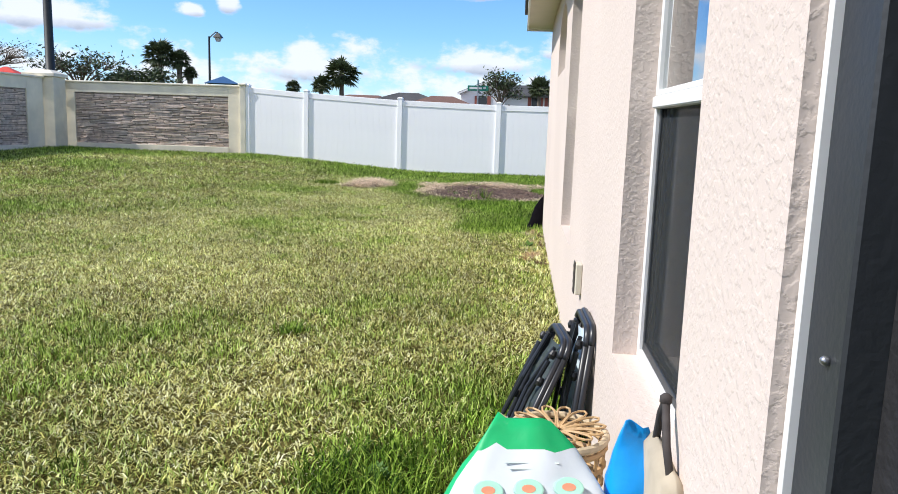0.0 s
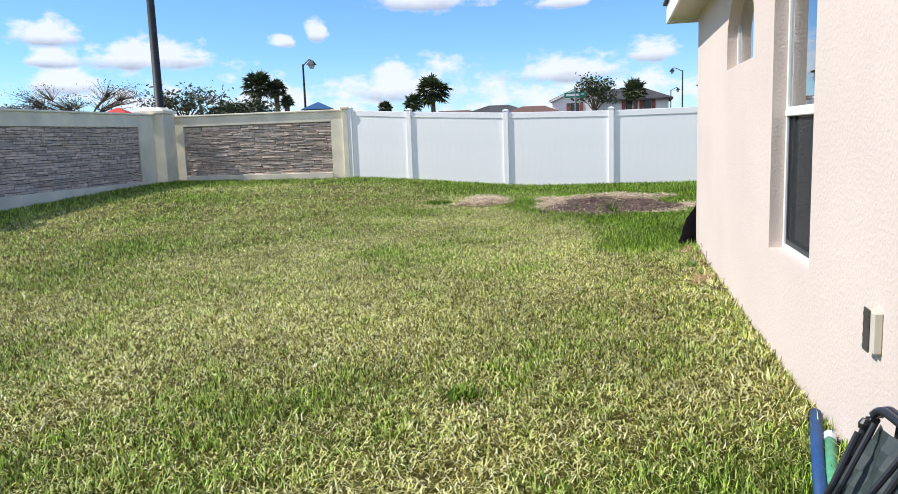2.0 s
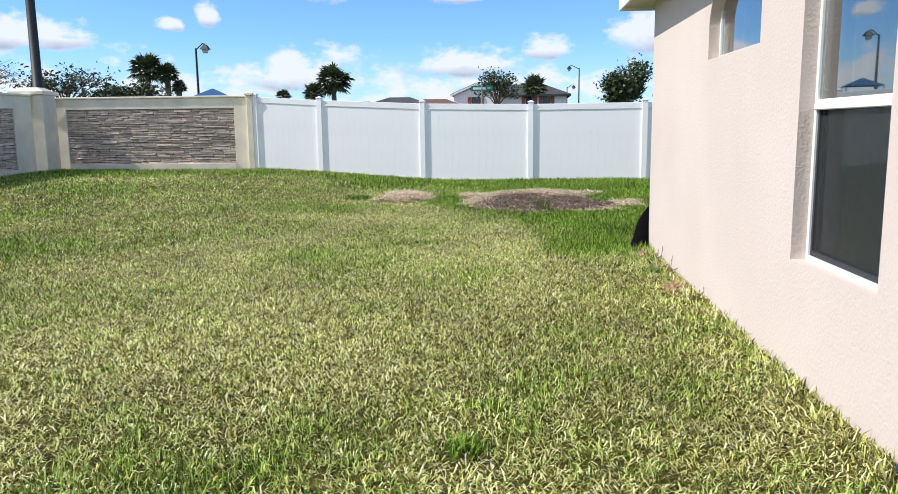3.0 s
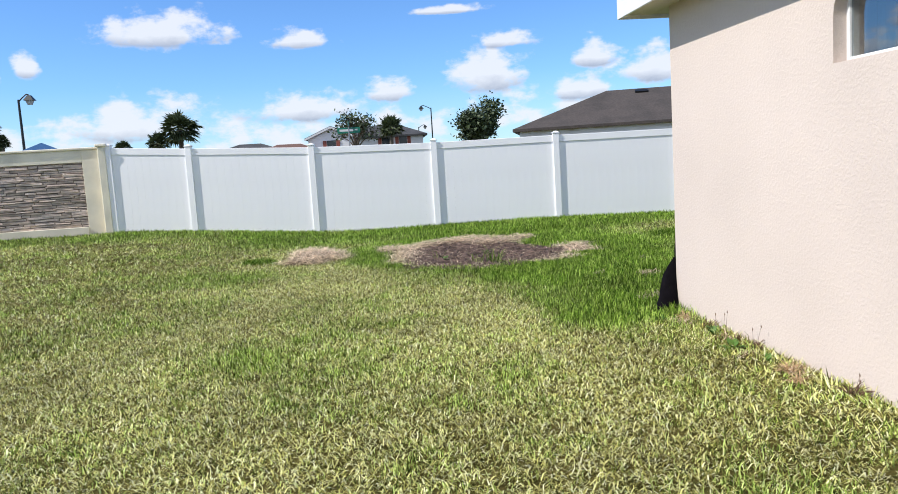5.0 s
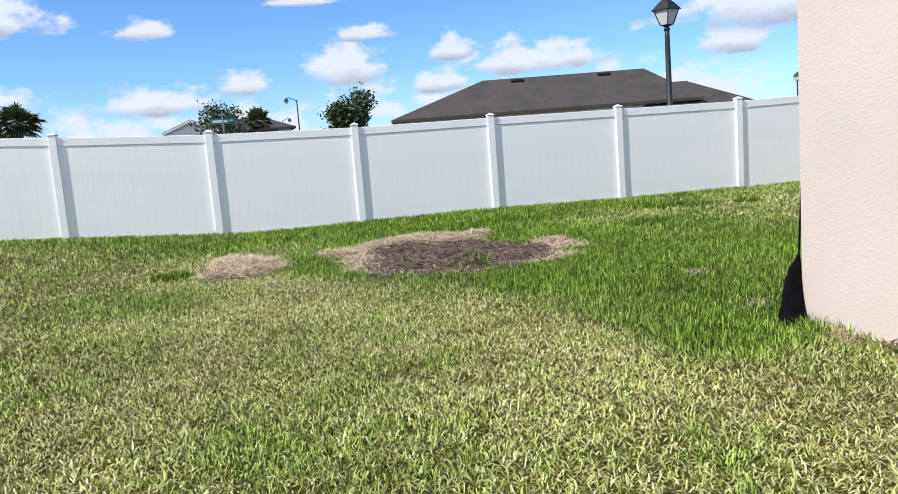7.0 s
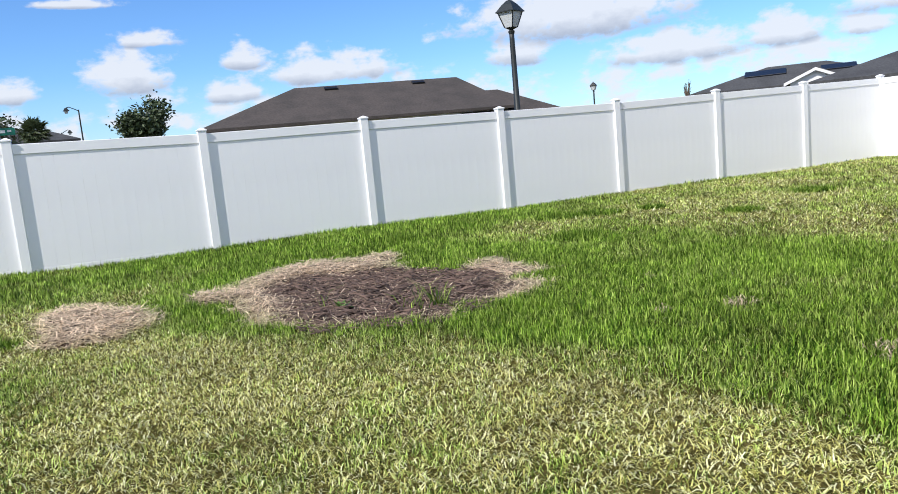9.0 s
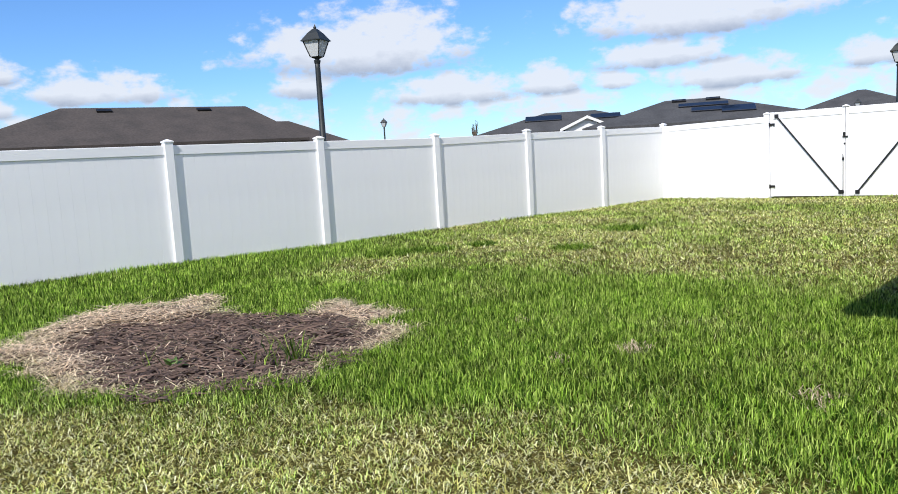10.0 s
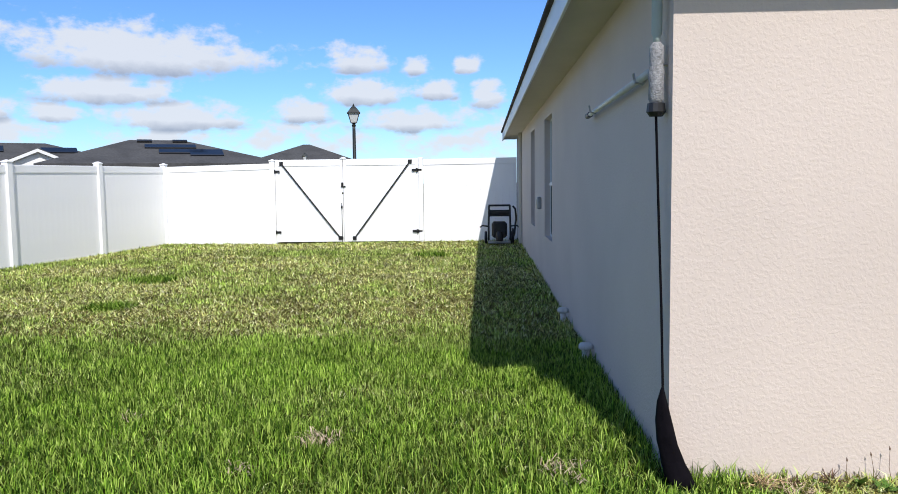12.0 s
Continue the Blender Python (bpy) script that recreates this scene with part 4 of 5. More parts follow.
def leafy_tree(p, z_mid, rx, rz_, seed, label, leaves=1400, size=0.2, bare=0.0):
    """Trunk, limbs and a crown of many small leaf clumps with gaps."""
    rng = random.Random(seed)
    tree = thing("tree", label, "tree", (*p, 0))
    bm = bmesh.new()
    z_fork = max(0.8, z_mid - rz_ * 1.1)
    tube(bm, [(0, 0, -0.2), (0.05, 0, z_fork * 0.5), (0, 0.05, z_fork)], [0.2, 0.16, 0.12], 8)
    ends = []
    for k in range(13):
        a = k * 2.4 + rng.uniform(-0.4, 0.4)
        rr = rng.uniform(0.35, 0.95)
        tip = Vector((math.cos(a) * rx * rr, math.sin(a) * rx * rr, z_mid + rz_ * rng.uniform(-0.6, 0.95) * (1.1 - 0.5 * rr)))
        mid = Vector((tip.x * 0.45, tip.y * 0.45, (z_fork + tip.z) / 2 + 0.1))
        tube(bm, [(0, 0, z_fork - 0.1), mid, tip], [0.08, 0.05, 0.015], 5)
        ends += [tip, (mid + tip) / 2]
        for _ in range(24 if bare and rx > 1 else 2):
            t2 = tip + Vector((rng.uniform(-1, 1) * rx * 0.3, rng.uniform(-1, 1) * rx * 0.3, rng.uniform(-0.1, 0.45) * rz_))
            tube(bm, [(mid + tip) / 2, (mid + tip) / 2 * 0.4 + t2 * 0.6, t2], [0.022, 0.012, 0.006], 3)
            ends.append(t2)
    part("trunk", bm, TWIG if bare else BARK, tree)
    bm = bmesh.new()
    n = int(leaves * (1 - bare) / len(ends))
    for e in ends:
        s = rng.uniform(0.14, 0.30) * (0.45 if bare > 0.5 else 1.0)
        leaf_quads(bm, e, max(3, int(n * rng.uniform(0.5, 1.4))), (rx * s, rx * s, rz_ * s * 0.9), size, rng)
    part("crown", bm, LEAF, tree)
    return tree


def palm(p, z_crown, r, seed, label="cabbage palm with a round head of fan fronds", lean=0.0):
    """A palm: ringed trunk, arching stalks, each with a fan of folded strips."""
    rng = random.Random(seed)
    tree = thing("palm_tree", label, "palm", (*p, 0))
    bm = bmesh.new()
    pts = [(lean * (k / 10) ** 2, 0, z_crown * k / 10) for k in range(11)]
    tube(bm, pts, [0.24 - 0.006 * k + (0.015 if k % 2 else 0) for k in range(11)], 9)
    part("trunk", bm, BARK, tree)
    bm = bmesh.new()
    for k in range(58):
        az = k * 2.399
        up = 1.35 - 2.05 * (k / 58) + rng.uniform(-0.12, 0.12)
        d = Vector((math.cos(az) * math.cos(up), math.sin(az) * math.cos(up), math.sin(up)))
        base = Vector((lean, 0, z_crown))
        hub = base + d * r * rng.uniform(0.25, 0.6)
        side = d.cross(Vector((0, 0, 1))).normalized()
        if side.length < 0.1:
            side = Vector((1, 0, 0))
        tube(bm, [base, hub], [0.025, 0.015], 3, False)
        for j in range(11):
            a = (j - 5) * 0.25
            e = hub + (d * math.cos(a) + side * math.sin(a)) * r * rng.uniform(0.40, 0.60) + Vector((0, 0, -abs(a) * 0.12 * r - 0.10 * r))
            w = side * math.cos(a) * 0.045 * r - d * math.sin(a) * 0.045 * r
            m = (hub + e) / 2 + Vector((0, 0, 0.04 * r))
            vs = [bm.verts.new(hub), bm.verts.new(m + w), bm.verts.new(e), bm.verts.new(m - w)]
            bm.faces.new(vs)
    part("crown", bm, PALM_LEAF, tree)
    return tree


def shepherd_lamp(p, top, arm, rz=0.0):
    lamp = thing("street_lamp", "dark street lamp with a hooked arm and hanging lantern", "street lamp", (*p, 0), rz)
    part("pole", bm_tube([(0, 0, -0.2), (0, 0, 1), (0, 0, top)], [0.16, 0.12, 0.08], 10), LAMP_GREEN, lamp)
    part("arm", bm_tube([(0, 0, top - 0.15), (arm * 0.35, 0, top + 0.12), (arm * 0.75, 0, top + 0.38), (arm, 0, top + 0.3)], 0.05, 8), LAMP_GREEN, lamp)
    bm = bmesh.new()
    frustum(bm, top - 0.1, top + 0.28, 0.36, 0.12, arm, 0)
    part("hood", bm, LAMP_GREEN, lamp)
    part("lantern_glass", frustum(bmesh.new(), top - 0.42, top - 0.1, 0.14, 0.24, arm, 0), LAMP_GLASS, lamp, "pale lantern glass")
    return lamp


def canopy(p, z_top, half, mat, label):
    c = thing("shade_canopy", label, "canopy", (*p, 0), 15)
    bm = bmesh.new()
    frustum(bm, z_top - 0.6, z_top, half, 0.06)
    part("cloth", bm, mat, c)
    for sx in (-1, 1):
        for sy in (-1, 1):
            part("leg", bm_tube([(sx * half * 0.93, sy * half * 0.93, 0), (sx * half * 0.93, sy * half * 0.93, z_top - 0.55)], 0.05, 6), GALV, c)


palm((-26.3, 55.0), 5.5, 1.35, 1)
palm((-25.1, 55.6), 5.2, 0.95, 2)
palm((-24.45, 55.9), 4.3, 0.65, 3, "small cabbage palm with a round head")
palm((-16.2, 69.1), 5.3, 1.85, 4)
palm((-17.95, 68.7), 4.3, 1.1, 5, "low cabbage palm with a round head")
palm((-23.2, 77.6), 4.4, 0.9, 6, "small cabbage palm with a round head")
palm((1.8, 86.0), 5.4, 1.6, 7)
leafy_tree((-30.5, 40.8), 3.9, 3.2, 1.2, 11, "broad tree with mostly bare twigs", 900, 0.06, 0.75)
leafy_tree((-33.0, 39.0), 3.3, 1.6, 0.7, 12, "broad tree with mostly bare twigs", 700, 0.07, 0.6)
leafy_tree((-28.4, 48.2), 3.9, 2.2, 1.1, 13, "loose round-headed tree beyond the wall", 1500, 0.13, 0.15)
leafy_tree((-25.4, 49.8), 3.5, 1.9, 0.7, 14, "low dense round-headed tree", 2200, 0.14)
leafy_tree((-2.0, 71.0), 4.5, 1.6, 1.3, 15, "thin young tree with loose foliage", 1000, 0.17, 0.1)
leafy_tree((12.5, 94.0), 5.6, 2.2, 2.3, 16, "dense dark round-headed tree", 7500, 0.25)
leafy_tree((42.3, 47.6), 3.4, 0.3, 0.8, 17, "small leafless young tree", 60, 0.05, 0.9)
lamp_post((-13.2, 21.2), 6.6, 20, 1.35)
shepherd_lamp((-27.0, 65.7), 8.0, 0.8)
shepherd_lamp((9.4, 117.0), 9.5, -1.45)
shepherd_lamp((9.9, 146.0), 8.2, 1.2)
canopy((-26.1, 37.8), 3.4, 1.15, RED_CLOTH, "red fabric shade canopy on posts")
canopy((-24.1, 61.4), 4.45, 1.3, BLUE_CLOTH, "blue fabric shade canopy on posts")


def street_sign():
    sign = thing("street_sign", "green street name sign on a thin steel post", "sign", (-2.42, 42.5, 0))
    part("post", bm_tube([(0, 0, -0.2), (0, 0, 3.55)], 0.035, 8), GALV, sign)
    plate = part("name_plate", bm_box((-0.56, -0.015, 3.08), (0.56, 0.015, 3.36), 0.006), SIGN_GREEN, sign, "green name plate")
    for x0, x1, z0, z1 in ((-0.46, 0.22, 3.17, 3.28), (0.29, 0.43, 3.2, 3.28)):
        part("lettering", bm_box((x0, -0.019, z0), (x1, -0.0152, z1)), SIGN_WHITE, plate, "white lettering bar")
    part("cross_plate", bm_box((-0.015, -0.5, 3.4), (0.015, 0.5, 3.66), 0.006), SIGN_GREEN, sign, "second green name plate seen end on")


street_sign()


# ---- small things on and beside the house ----
BLACK_CLOTH = material("black_cloth", (0.006, 0.005, 0.007), 0.95, vary=0.4, scale=12, bump=0.4, bump_scale=40, spec=0.08)
MESH_GREY = material("grey_bristle", (0.30, 0.30, 0.31), 0.9, vary=0.35, scale=70, bump=0.8, bump_scale=120)
POLE_WHITE = material("white_pole", (0.62, 0.62, 0.60), 0.5, vary=0.1, scale=20)
KNOB_GREEN = material("pale_green_plastic", (0.40, 0.47, 0.45), 0.5, vary=0.1)
VENT_DARK = material("dark_vent_metal", (0.06, 0.05, 0.045), 0.6, vary=0.2)
VENT_PALE = material("pale_vent_metal", (0.58, 0.54, 0.44), 0.6, vary=0.1)
CHAIR_BLACK = material("black_chair_tube", (0.018, 0.02, 0.025), 0.35, vary=0.15, scale=20)
CHAIR_FABRIC = material("dark_mesh_fabric", (0.03, 0.045, 0.045), 0.6, vary=0.25, scale=50)
CHAIR_PALE = material("pale_mesh_fabric", (0.5, 0.6, 0.66), 0.6, vary=0.15, scale=50)
BLUE_PLASTIC = material("blue_plastic", (0.005, 0.30, 0.78), 0.35, vary=0.1, scale=14, bump=0.4, bump_scale=15)
BLUE_FOAM = material("blue_foam", (0.008, 0.06, 0.19), 0.7, vary=0.2, scale=20)
GREEN_FOAM = material("green_foam", (0.08, 0.32, 0.17), 0.7, vary=0.25, scale=20)
BAG_WHITE = material("white_sack", (0.62, 0.67, 0.71), 0.4, vary=0.07, scale=7, bump=0.5, bump_scale=9)
BAG_GREEN = material("green_sack", (0.01, 0.42, 0.14), 0.4, vary=0.12, scale=7, bump=0.5, bump_scale=9)
BAG_PINK = material("salmon_print", (0.75, 0.28, 0.16), 0.5, vary=0.2, scale=25)
BAG_MINT = material("mint_print", (0.38, 0.68, 0.55), 0.5, vary=0.1, scale=25)
BAG_GREY = material("grey_print", (0.60, 0.68, 0.66), 0.5)
RATTAN = material("rattan", (0.484, 0.312, 0.148), 0.55, vary=0.25, scale=30)
RATTAN_PALE = material("pale_rattan", (0.562, 0.452, 0.296), 0.55, vary=0.2, scale=30)
STRAP = material("dark_strap", (0.05, 0.042, 0.04), 0.8, vary=0.3, scale=40)
CANVAS = material("beige_canvas", (0.42, 0.36, 0.27), 0.85, vary=0.15, scale=15)
ENGINE = material("engine_black", (0.015, 0.015, 0.016), 0.45, vary=0.3, scale=12)
PVC = material("white_pvc", (0.62, 0.62, 0.60), 0.5, vary=0.1, scale=10)


def lathe(bm, rings, sides=14, cx=0.0, cy=0.0, squash=1.0):
    """A turned body from (radius, z) rings."""
    prev = None
    for r, z in rings:
        cur = [bm.verts.new((cx + r * math.cos(2 * math.pi * k / sides), cy + squash * r * math.sin(2 * math.pi * k / sides), z)) for k in range(sides)]
        if prev:
            for k in range(sides):
                bm.faces.new((prev[k], prev[(k + 1) % sides], cur[(k + 1) % sides], cur[k]))
        else:
            bm.faces.new(cur[::-1])
        prev = cur
    bm.faces.new(prev)
    return bm


def build_wall_items():
    y = WY + 0.05
    brush = thing("cleaning_brush", "grey bristle brush on a pale plastic pole hung on the wall", "brush", (0.435, y, 1.71))
    part("bristles", lathe(bmesh.new(), [(0.025, 0.02), (0.04, 0.05), (0.038, 0.12), (0.043, 0.17), (0.034, 0.2), (0.038, 0.24), (0.036, 0.29), (0.02, 0.305)], 16, squash=0.9), MESH_GREY, brush, "", True)
    part("pole", lathe(bmesh.new(), [(0.016, 0.30), (0.017, 0.33), (0.024, 0.345), (0.024, 0.76), (0.018, 0.78)], 14), KNOB_GREEN, brush, "pale grey-green plastic pole", True)
    part("socket", lathe(bmesh.new(), [(0.03, -0.03), (0.045, -0.01), (0.04, 0.03)], 12), ENGINE, brush, "black socket")
    part("hook", bm_tube([(0.0, -0.05, 0.2), (0.0, -0.02, 0.21), (0.0, 0.0, 0.24)], 0.006, 6), STEEL, brush)
    pole = thing("extension_pole", "long white extension pole resting on wall hooks", "pole", (0, y, 0))
    part("tube", bm_tube([(0.56, 0, 1.90), (1.7, 0.0, 1.89), (2.62, 0, 1.88)], [0.02, 0.018, 0.016], 10), POLE_WHITE, pole, "", True)
    part("grip", bm_tube([(2.6, 0, 1.88), (2.75, 0, 1.879)], 0.022, 10), ENGINE, pole, "dark end grip")
    for x in (0.75, 2.35):
        part("hook", bm_tube([(x, -0.05, 1.92), (x, 0.0, 1.865), (x, 0.035, 1.875), (x, 0.045, 1.92)], 0.007, 6), STEEL, pole)
    cord = thing("hanging_cord", "thin black cord hanging down the stucco corner", "cord", (0, 0, 0))
    part("strand", bm_tube([(0.435, y, 1.69), (0.40, y - 0.01, 1.2), (0.365, y - 0.018, 0.8), (0.335, y - 0.022, 0.42)], 0.006, 6), BLACK_CLOTH, cord)
    bag = thing("umbrella_bag", "slack black cloth bag slumped against the house corner", "bag", (0.30, WY + 0.02, 0))
    rng = random.Random(4)
    bm = bmesh.new()
    prev = None
    sides = 14
    for z, r, ox, oy in ((0.0, 0.05, -0.08, -0.06), (0.02, 0.088, -0.075, -0.055), (0.06, 0.092, -0.065, -0.04), (0.12, 0.08, -0.05, -0.02), (0.20, 0.07, -0.03, 0.0), (0.29, 0.056, -0.01, 0.01), (0.37, 0.036, 0.015, 0.012), (0.42, 0.016, 0.032, 0.01), (0.44, 0.007, 0.035, 0.008)):
        cur = []
        for k in range(sides):
            a = 2 * math.pi * k / sides
            f = 1 + 0.16 * math.cos(3 * a + z * 7) + rng.uniform(-0.06, 0.06)
            cur.append(bm.verts.new((ox + r * f * math.cos(a), oy + 0.62 * r * f * math.sin(a), z)))
        if prev:
            for k in range(sides):
                bm.faces.new((prev[k], prev[(k + 1) % sides], cur[(k + 1) % sides], cur[k]))
        else:
            bm.faces.new(cur[::-1])
        prev = cur
    bm.faces.new(prev)
    part("cloth", bm, BLACK_CLOTH, bag, "", True)
    # dryer vent on the sunny wall
    vent = thing("wall_vent", "small metal wall vent with a dark louvre", "vent", (WX, 4.02, 0.57))
    part("body", bm_box((-0.03, -0.055, -0.075), (0.0, 0.035, 0.07), 0.004), VENT_PALE, vent)
    part("louvre", bm_box((-0.036, -0.02, -0.08), (-0.0302, 0.04, 0.075), 0.003), VENT_DARK, vent, "dark louvre plate")
    for k in range(4):
        part("slat", bm_box((-0.0375, -0.017, -0.07 + 0.038 * k), (-0.0362, 0.037, -0.058 + 0.038 * k)), VENT_DARK, vent)
    # meter box, conduit and cleanout caps on the shaded wall
    box_ob = thing("outlet_box", "small grey outlet box on the shaded wall", "outlet", (8.1, WY, 1.08))
    part("body", bm_box((-0.07, 0.0, -0.09), (0.07, 0.06, 0.09), 0.012), GALV, box_ob)
    part("cover", bm_box((-0.055, 0.0602, -0.075), (0.055, 0.075, 0.06), 0.008), VENT_PALE, box_ob)
    spout = thing("downspout", "slim grey downspout at the far end of the wall", "downspout", (13.6, WY, 0))
    part("pipe", bm_box((-0.045, 0.003, 0.05), (0.045, 0.075, 2.45), 0.012), STUCCO_SOFT, spout)
    for z in (0.6, 1.9):
        part("strap", bm_box((-0.055, 0.003, z), (0.055, 0.082, z + 0.03), 0.004), STUCCO_SOFT, spout)
    for x in (2.75, 4.45):
        cap = thing("pipe_cap", "round white pipe cap low on the wall", "pipe", (x, WY, 0), group="pipe caps at the wall foot")
        part("cap", mesh_of(lathe(bmesh.new(), [(0.045, 0.08), (0.055, 0.09), (0.055, 0.115), (0.04, 0.13)], 16, 0, 0.06), "cap", PVC, True), None, cap)
        part("stem", mesh_of(lathe(bmesh.new(), [(0.03, -0.05), (0.03, 0.08)], 14, 0, 0.06), "stem", PVC, True), None, cap)


build_wall_items()


def pressure_washer():
    w = thing("pressure_washer", "black wheeled pressure washer with an upright handle frame", "pressure washer", (13.85, 10.35, 0), 0)
    for sy in (-0.24, 0.24):
        part("side_tube", bm_tube([(0.25, sy, 0.12), (-0.1, sy, 0.12), (-0.15, sy, 0.4), (-0.12, sy * 0.95, 0.88)], 0.022, 8), ENGINE, w)
        wheel = part("wheel", lathe(bmesh.new(), [(0.07, -0.03), (0.14, -0.03), (0.15, 0.0), (0.14, 0.03), (0.07, 0.03)], 18), ENGINE, w)
        wheel.matrix_local = pose(0.15, sy * 1.25, 0.15, 90, 0, 0)
        part("hub", lathe(bmesh.new(), [(0.05, -0.035), (0.05, 0.035)], 12), STEEL, wheel)
    part("crossbar", bm_tube([(-0.12, -0.24, 0.88), (-0.12, 0.24, 0.88)], 0.022, 8), ENGINE, w)
    part("crossbar", bm_tube([(-0.135, -0.24, 0.66), (-0.135, 0.24, 0.66)], 0.022, 8), ENGINE, w)
    part("tray", bm_box((-0.16, -0.23, 0.68), (-0.02, 0.23, 0.78), 0.02), ENGINE, w)
    part("engine", bm_box((-0.12, -0.17, 0.16), (0.2, 0.17, 0.52), 0.05), ENGINE, w)
    part("pump", lathe(bmesh.new(), [(0.08, 0.1), (0.09, 0.2), (0.06, 0.3)], 12, -0.16, 0.0), ENGINE, w)
    part("skid", bm_box((-0.2, -0.25, 0.04), (0.26, 0.25, 0.075), 0.012), GALV, w)
    for sy in (-0.33, 0.33):
        part("handle", bm_tube([(-0.14, sy * 0.7, 0.42), (-0.16, sy * 1.15, 0.44), (-0.16, sy * 1.3, 0.4)], 0.018, 6), ENGINE, w)
    hose = thing("pressure_hose", "black hose and lance leaning on the wall", "hose", (13.75, 10.0, 0))
    part("hose", bm_tube([(0.1, 0.1, 0.03), (0.0, 0.02, 0.25), (0.04, -0.02, 0.6), (0.0, 0.0, 0.8), (-0.08, 0.05, 0.86)], 0.022, 8), ENGINE, hose)
    part("loop", bm_tube([(0.1 + 0.16 * math.cos(a), 0.05, 0.2 + 0.16 * math.sin(a)) for a in [k * 0.5 for k in range(13)]], 0.02, 6), ENGINE, hose)


pressure_washer()


def rounded_loop(w, h, r, n=6):
    """A closed rounded rectangle in the x-z plane, from z 0."""
    pts = []
    for cx, cz, a0 in ((w / 2 - r, h - r, 0), (-w / 2 + r, h - r, 90), (-w / 2 + r, r, 180), (w / 2 - r, r, 270)):
        for k in range(n + 1):
            a = radians(a0 + 90 * k / n)
            pts.append((cx + r * math.cos(a), 0, cz + r * math.sin(a)))
    return pts + [pts[0]]


def folding_chair(m, w, h, fabric, label):
    """A folded recliner: two nested tube loops, cloth laced between, hinge bars and arm tubes."""
    c = new("folding_chair")
    c.matrix_world = m
    tagged(c, label, "folding chair", "folded chairs against the wall")
    for nm, yy, ww, hh, zz in (("back_frame", 0.0, w, h, 0.0), ("seat_frame", -0.03, w - 0.012, h * 0.985, 0.0)):
        part(nm, bm_tube([(x, y + yy * 0.6, z + zz) for x, y, z in rounded_loop(ww, hh, 0.06)], 0.0135, 8), CHAIR_BLACK, c, "", True)
    bm = bmesh.new()
    n = 8
    cols = [[bm.verts.new((-w / 2 + 0.035 + (w - 0.07) * i / n, -0.012 + 0.012 * math.sin(i * 1.3 + j), 0.05 + (h - 0.1) * j / n)) for j in range(n + 1)] for i in range(n + 1)]
    for i in range(n):
        for j in range(n):
            bm.faces.new((cols[i][j], cols[i + 1][j], cols[i + 1][j + 1], cols[i][j + 1]))
    part("sling", bm, fabric, c)
    for sx in (-1, 1):
        part("arm", bm_tube([(sx * (w / 2 - 0.03), -0.055, h * 0.10), (sx * (w / 2 - 0.05), -0.055, h * 0.45), (sx * (w / 2 - 0.03), -0.045, h * 0.80)], 0.010, 8), CHAIR_BLACK, c)
        part("leg", bm_tube([(sx * (w / 2 - 0.07), -0.065, 0.0), (sx * (w / 2 - 0.1), -0.06, h * 0.5), (sx * (w / 2 - 0.07), -0.035, h * 0.9)], 0.009, 8), CHAIR_BLACK, c)
        for z in (0.3, 0.62, 0.86):
            part("lock_knob", mesh_of(lathe(bmesh.new(), [(0.011, h * z - 0.016), (0.016, h * z), (0.011, h * z + 0.016)], 10, sx * (w / 2 - 0.03), -0.04), "lock_knob", ENGINE), None, c)
    part("foot_bar", bm_tube([(-w / 2 + 0.08, -0.065, 0.012), (w / 2 - 0.08, -0.065, 0.012)], 0.012, 8), CHAIR_BLACK, c)
    return c


folding_chair(pose(0.262, 3.39, 0.012, -6, 0, -88), 0.36, 0.52, CHAIR_PALE, "folded black tube recliner with pale mesh sling")
folding_chair(pose(0.045, 3.37, 0.012, -22, 0, -84), 0.33, 0.485, CHAIR_FABRIC, "folded black tube recliner with dark mesh sling")


def rolled_items():
    roll = thing("foam_tube", "blue foam tube lying on the grass by the wall", "tube", (0, 0, 0))
    part("tube", bm_tube([(0.295, 4.62, 0.04), (0.20, 4.2, 0.045), (0.10, 3.72, 0.04)], 0.024, 10), BLUE_FOAM, roll, "", True)
    roll2 = thing("foam_tube", "green foam tube with a white end on the grass", "tube", (0, 0, 0))
    part("tube", bm_tube([(0.285, 4.36, 0.04), (0.20, 4.0, 0.045), (0.13, 3.66, 0.04)], 0.022, 10), GREEN_FOAM, roll2, "", True)
    part("end_band", bm_tube([(0.288, 4.37, 0.04), (0.270, 4.30, 0.0405)], 0.025, 10), BAG_WHITE, roll2, "white end band")


rolled_items()


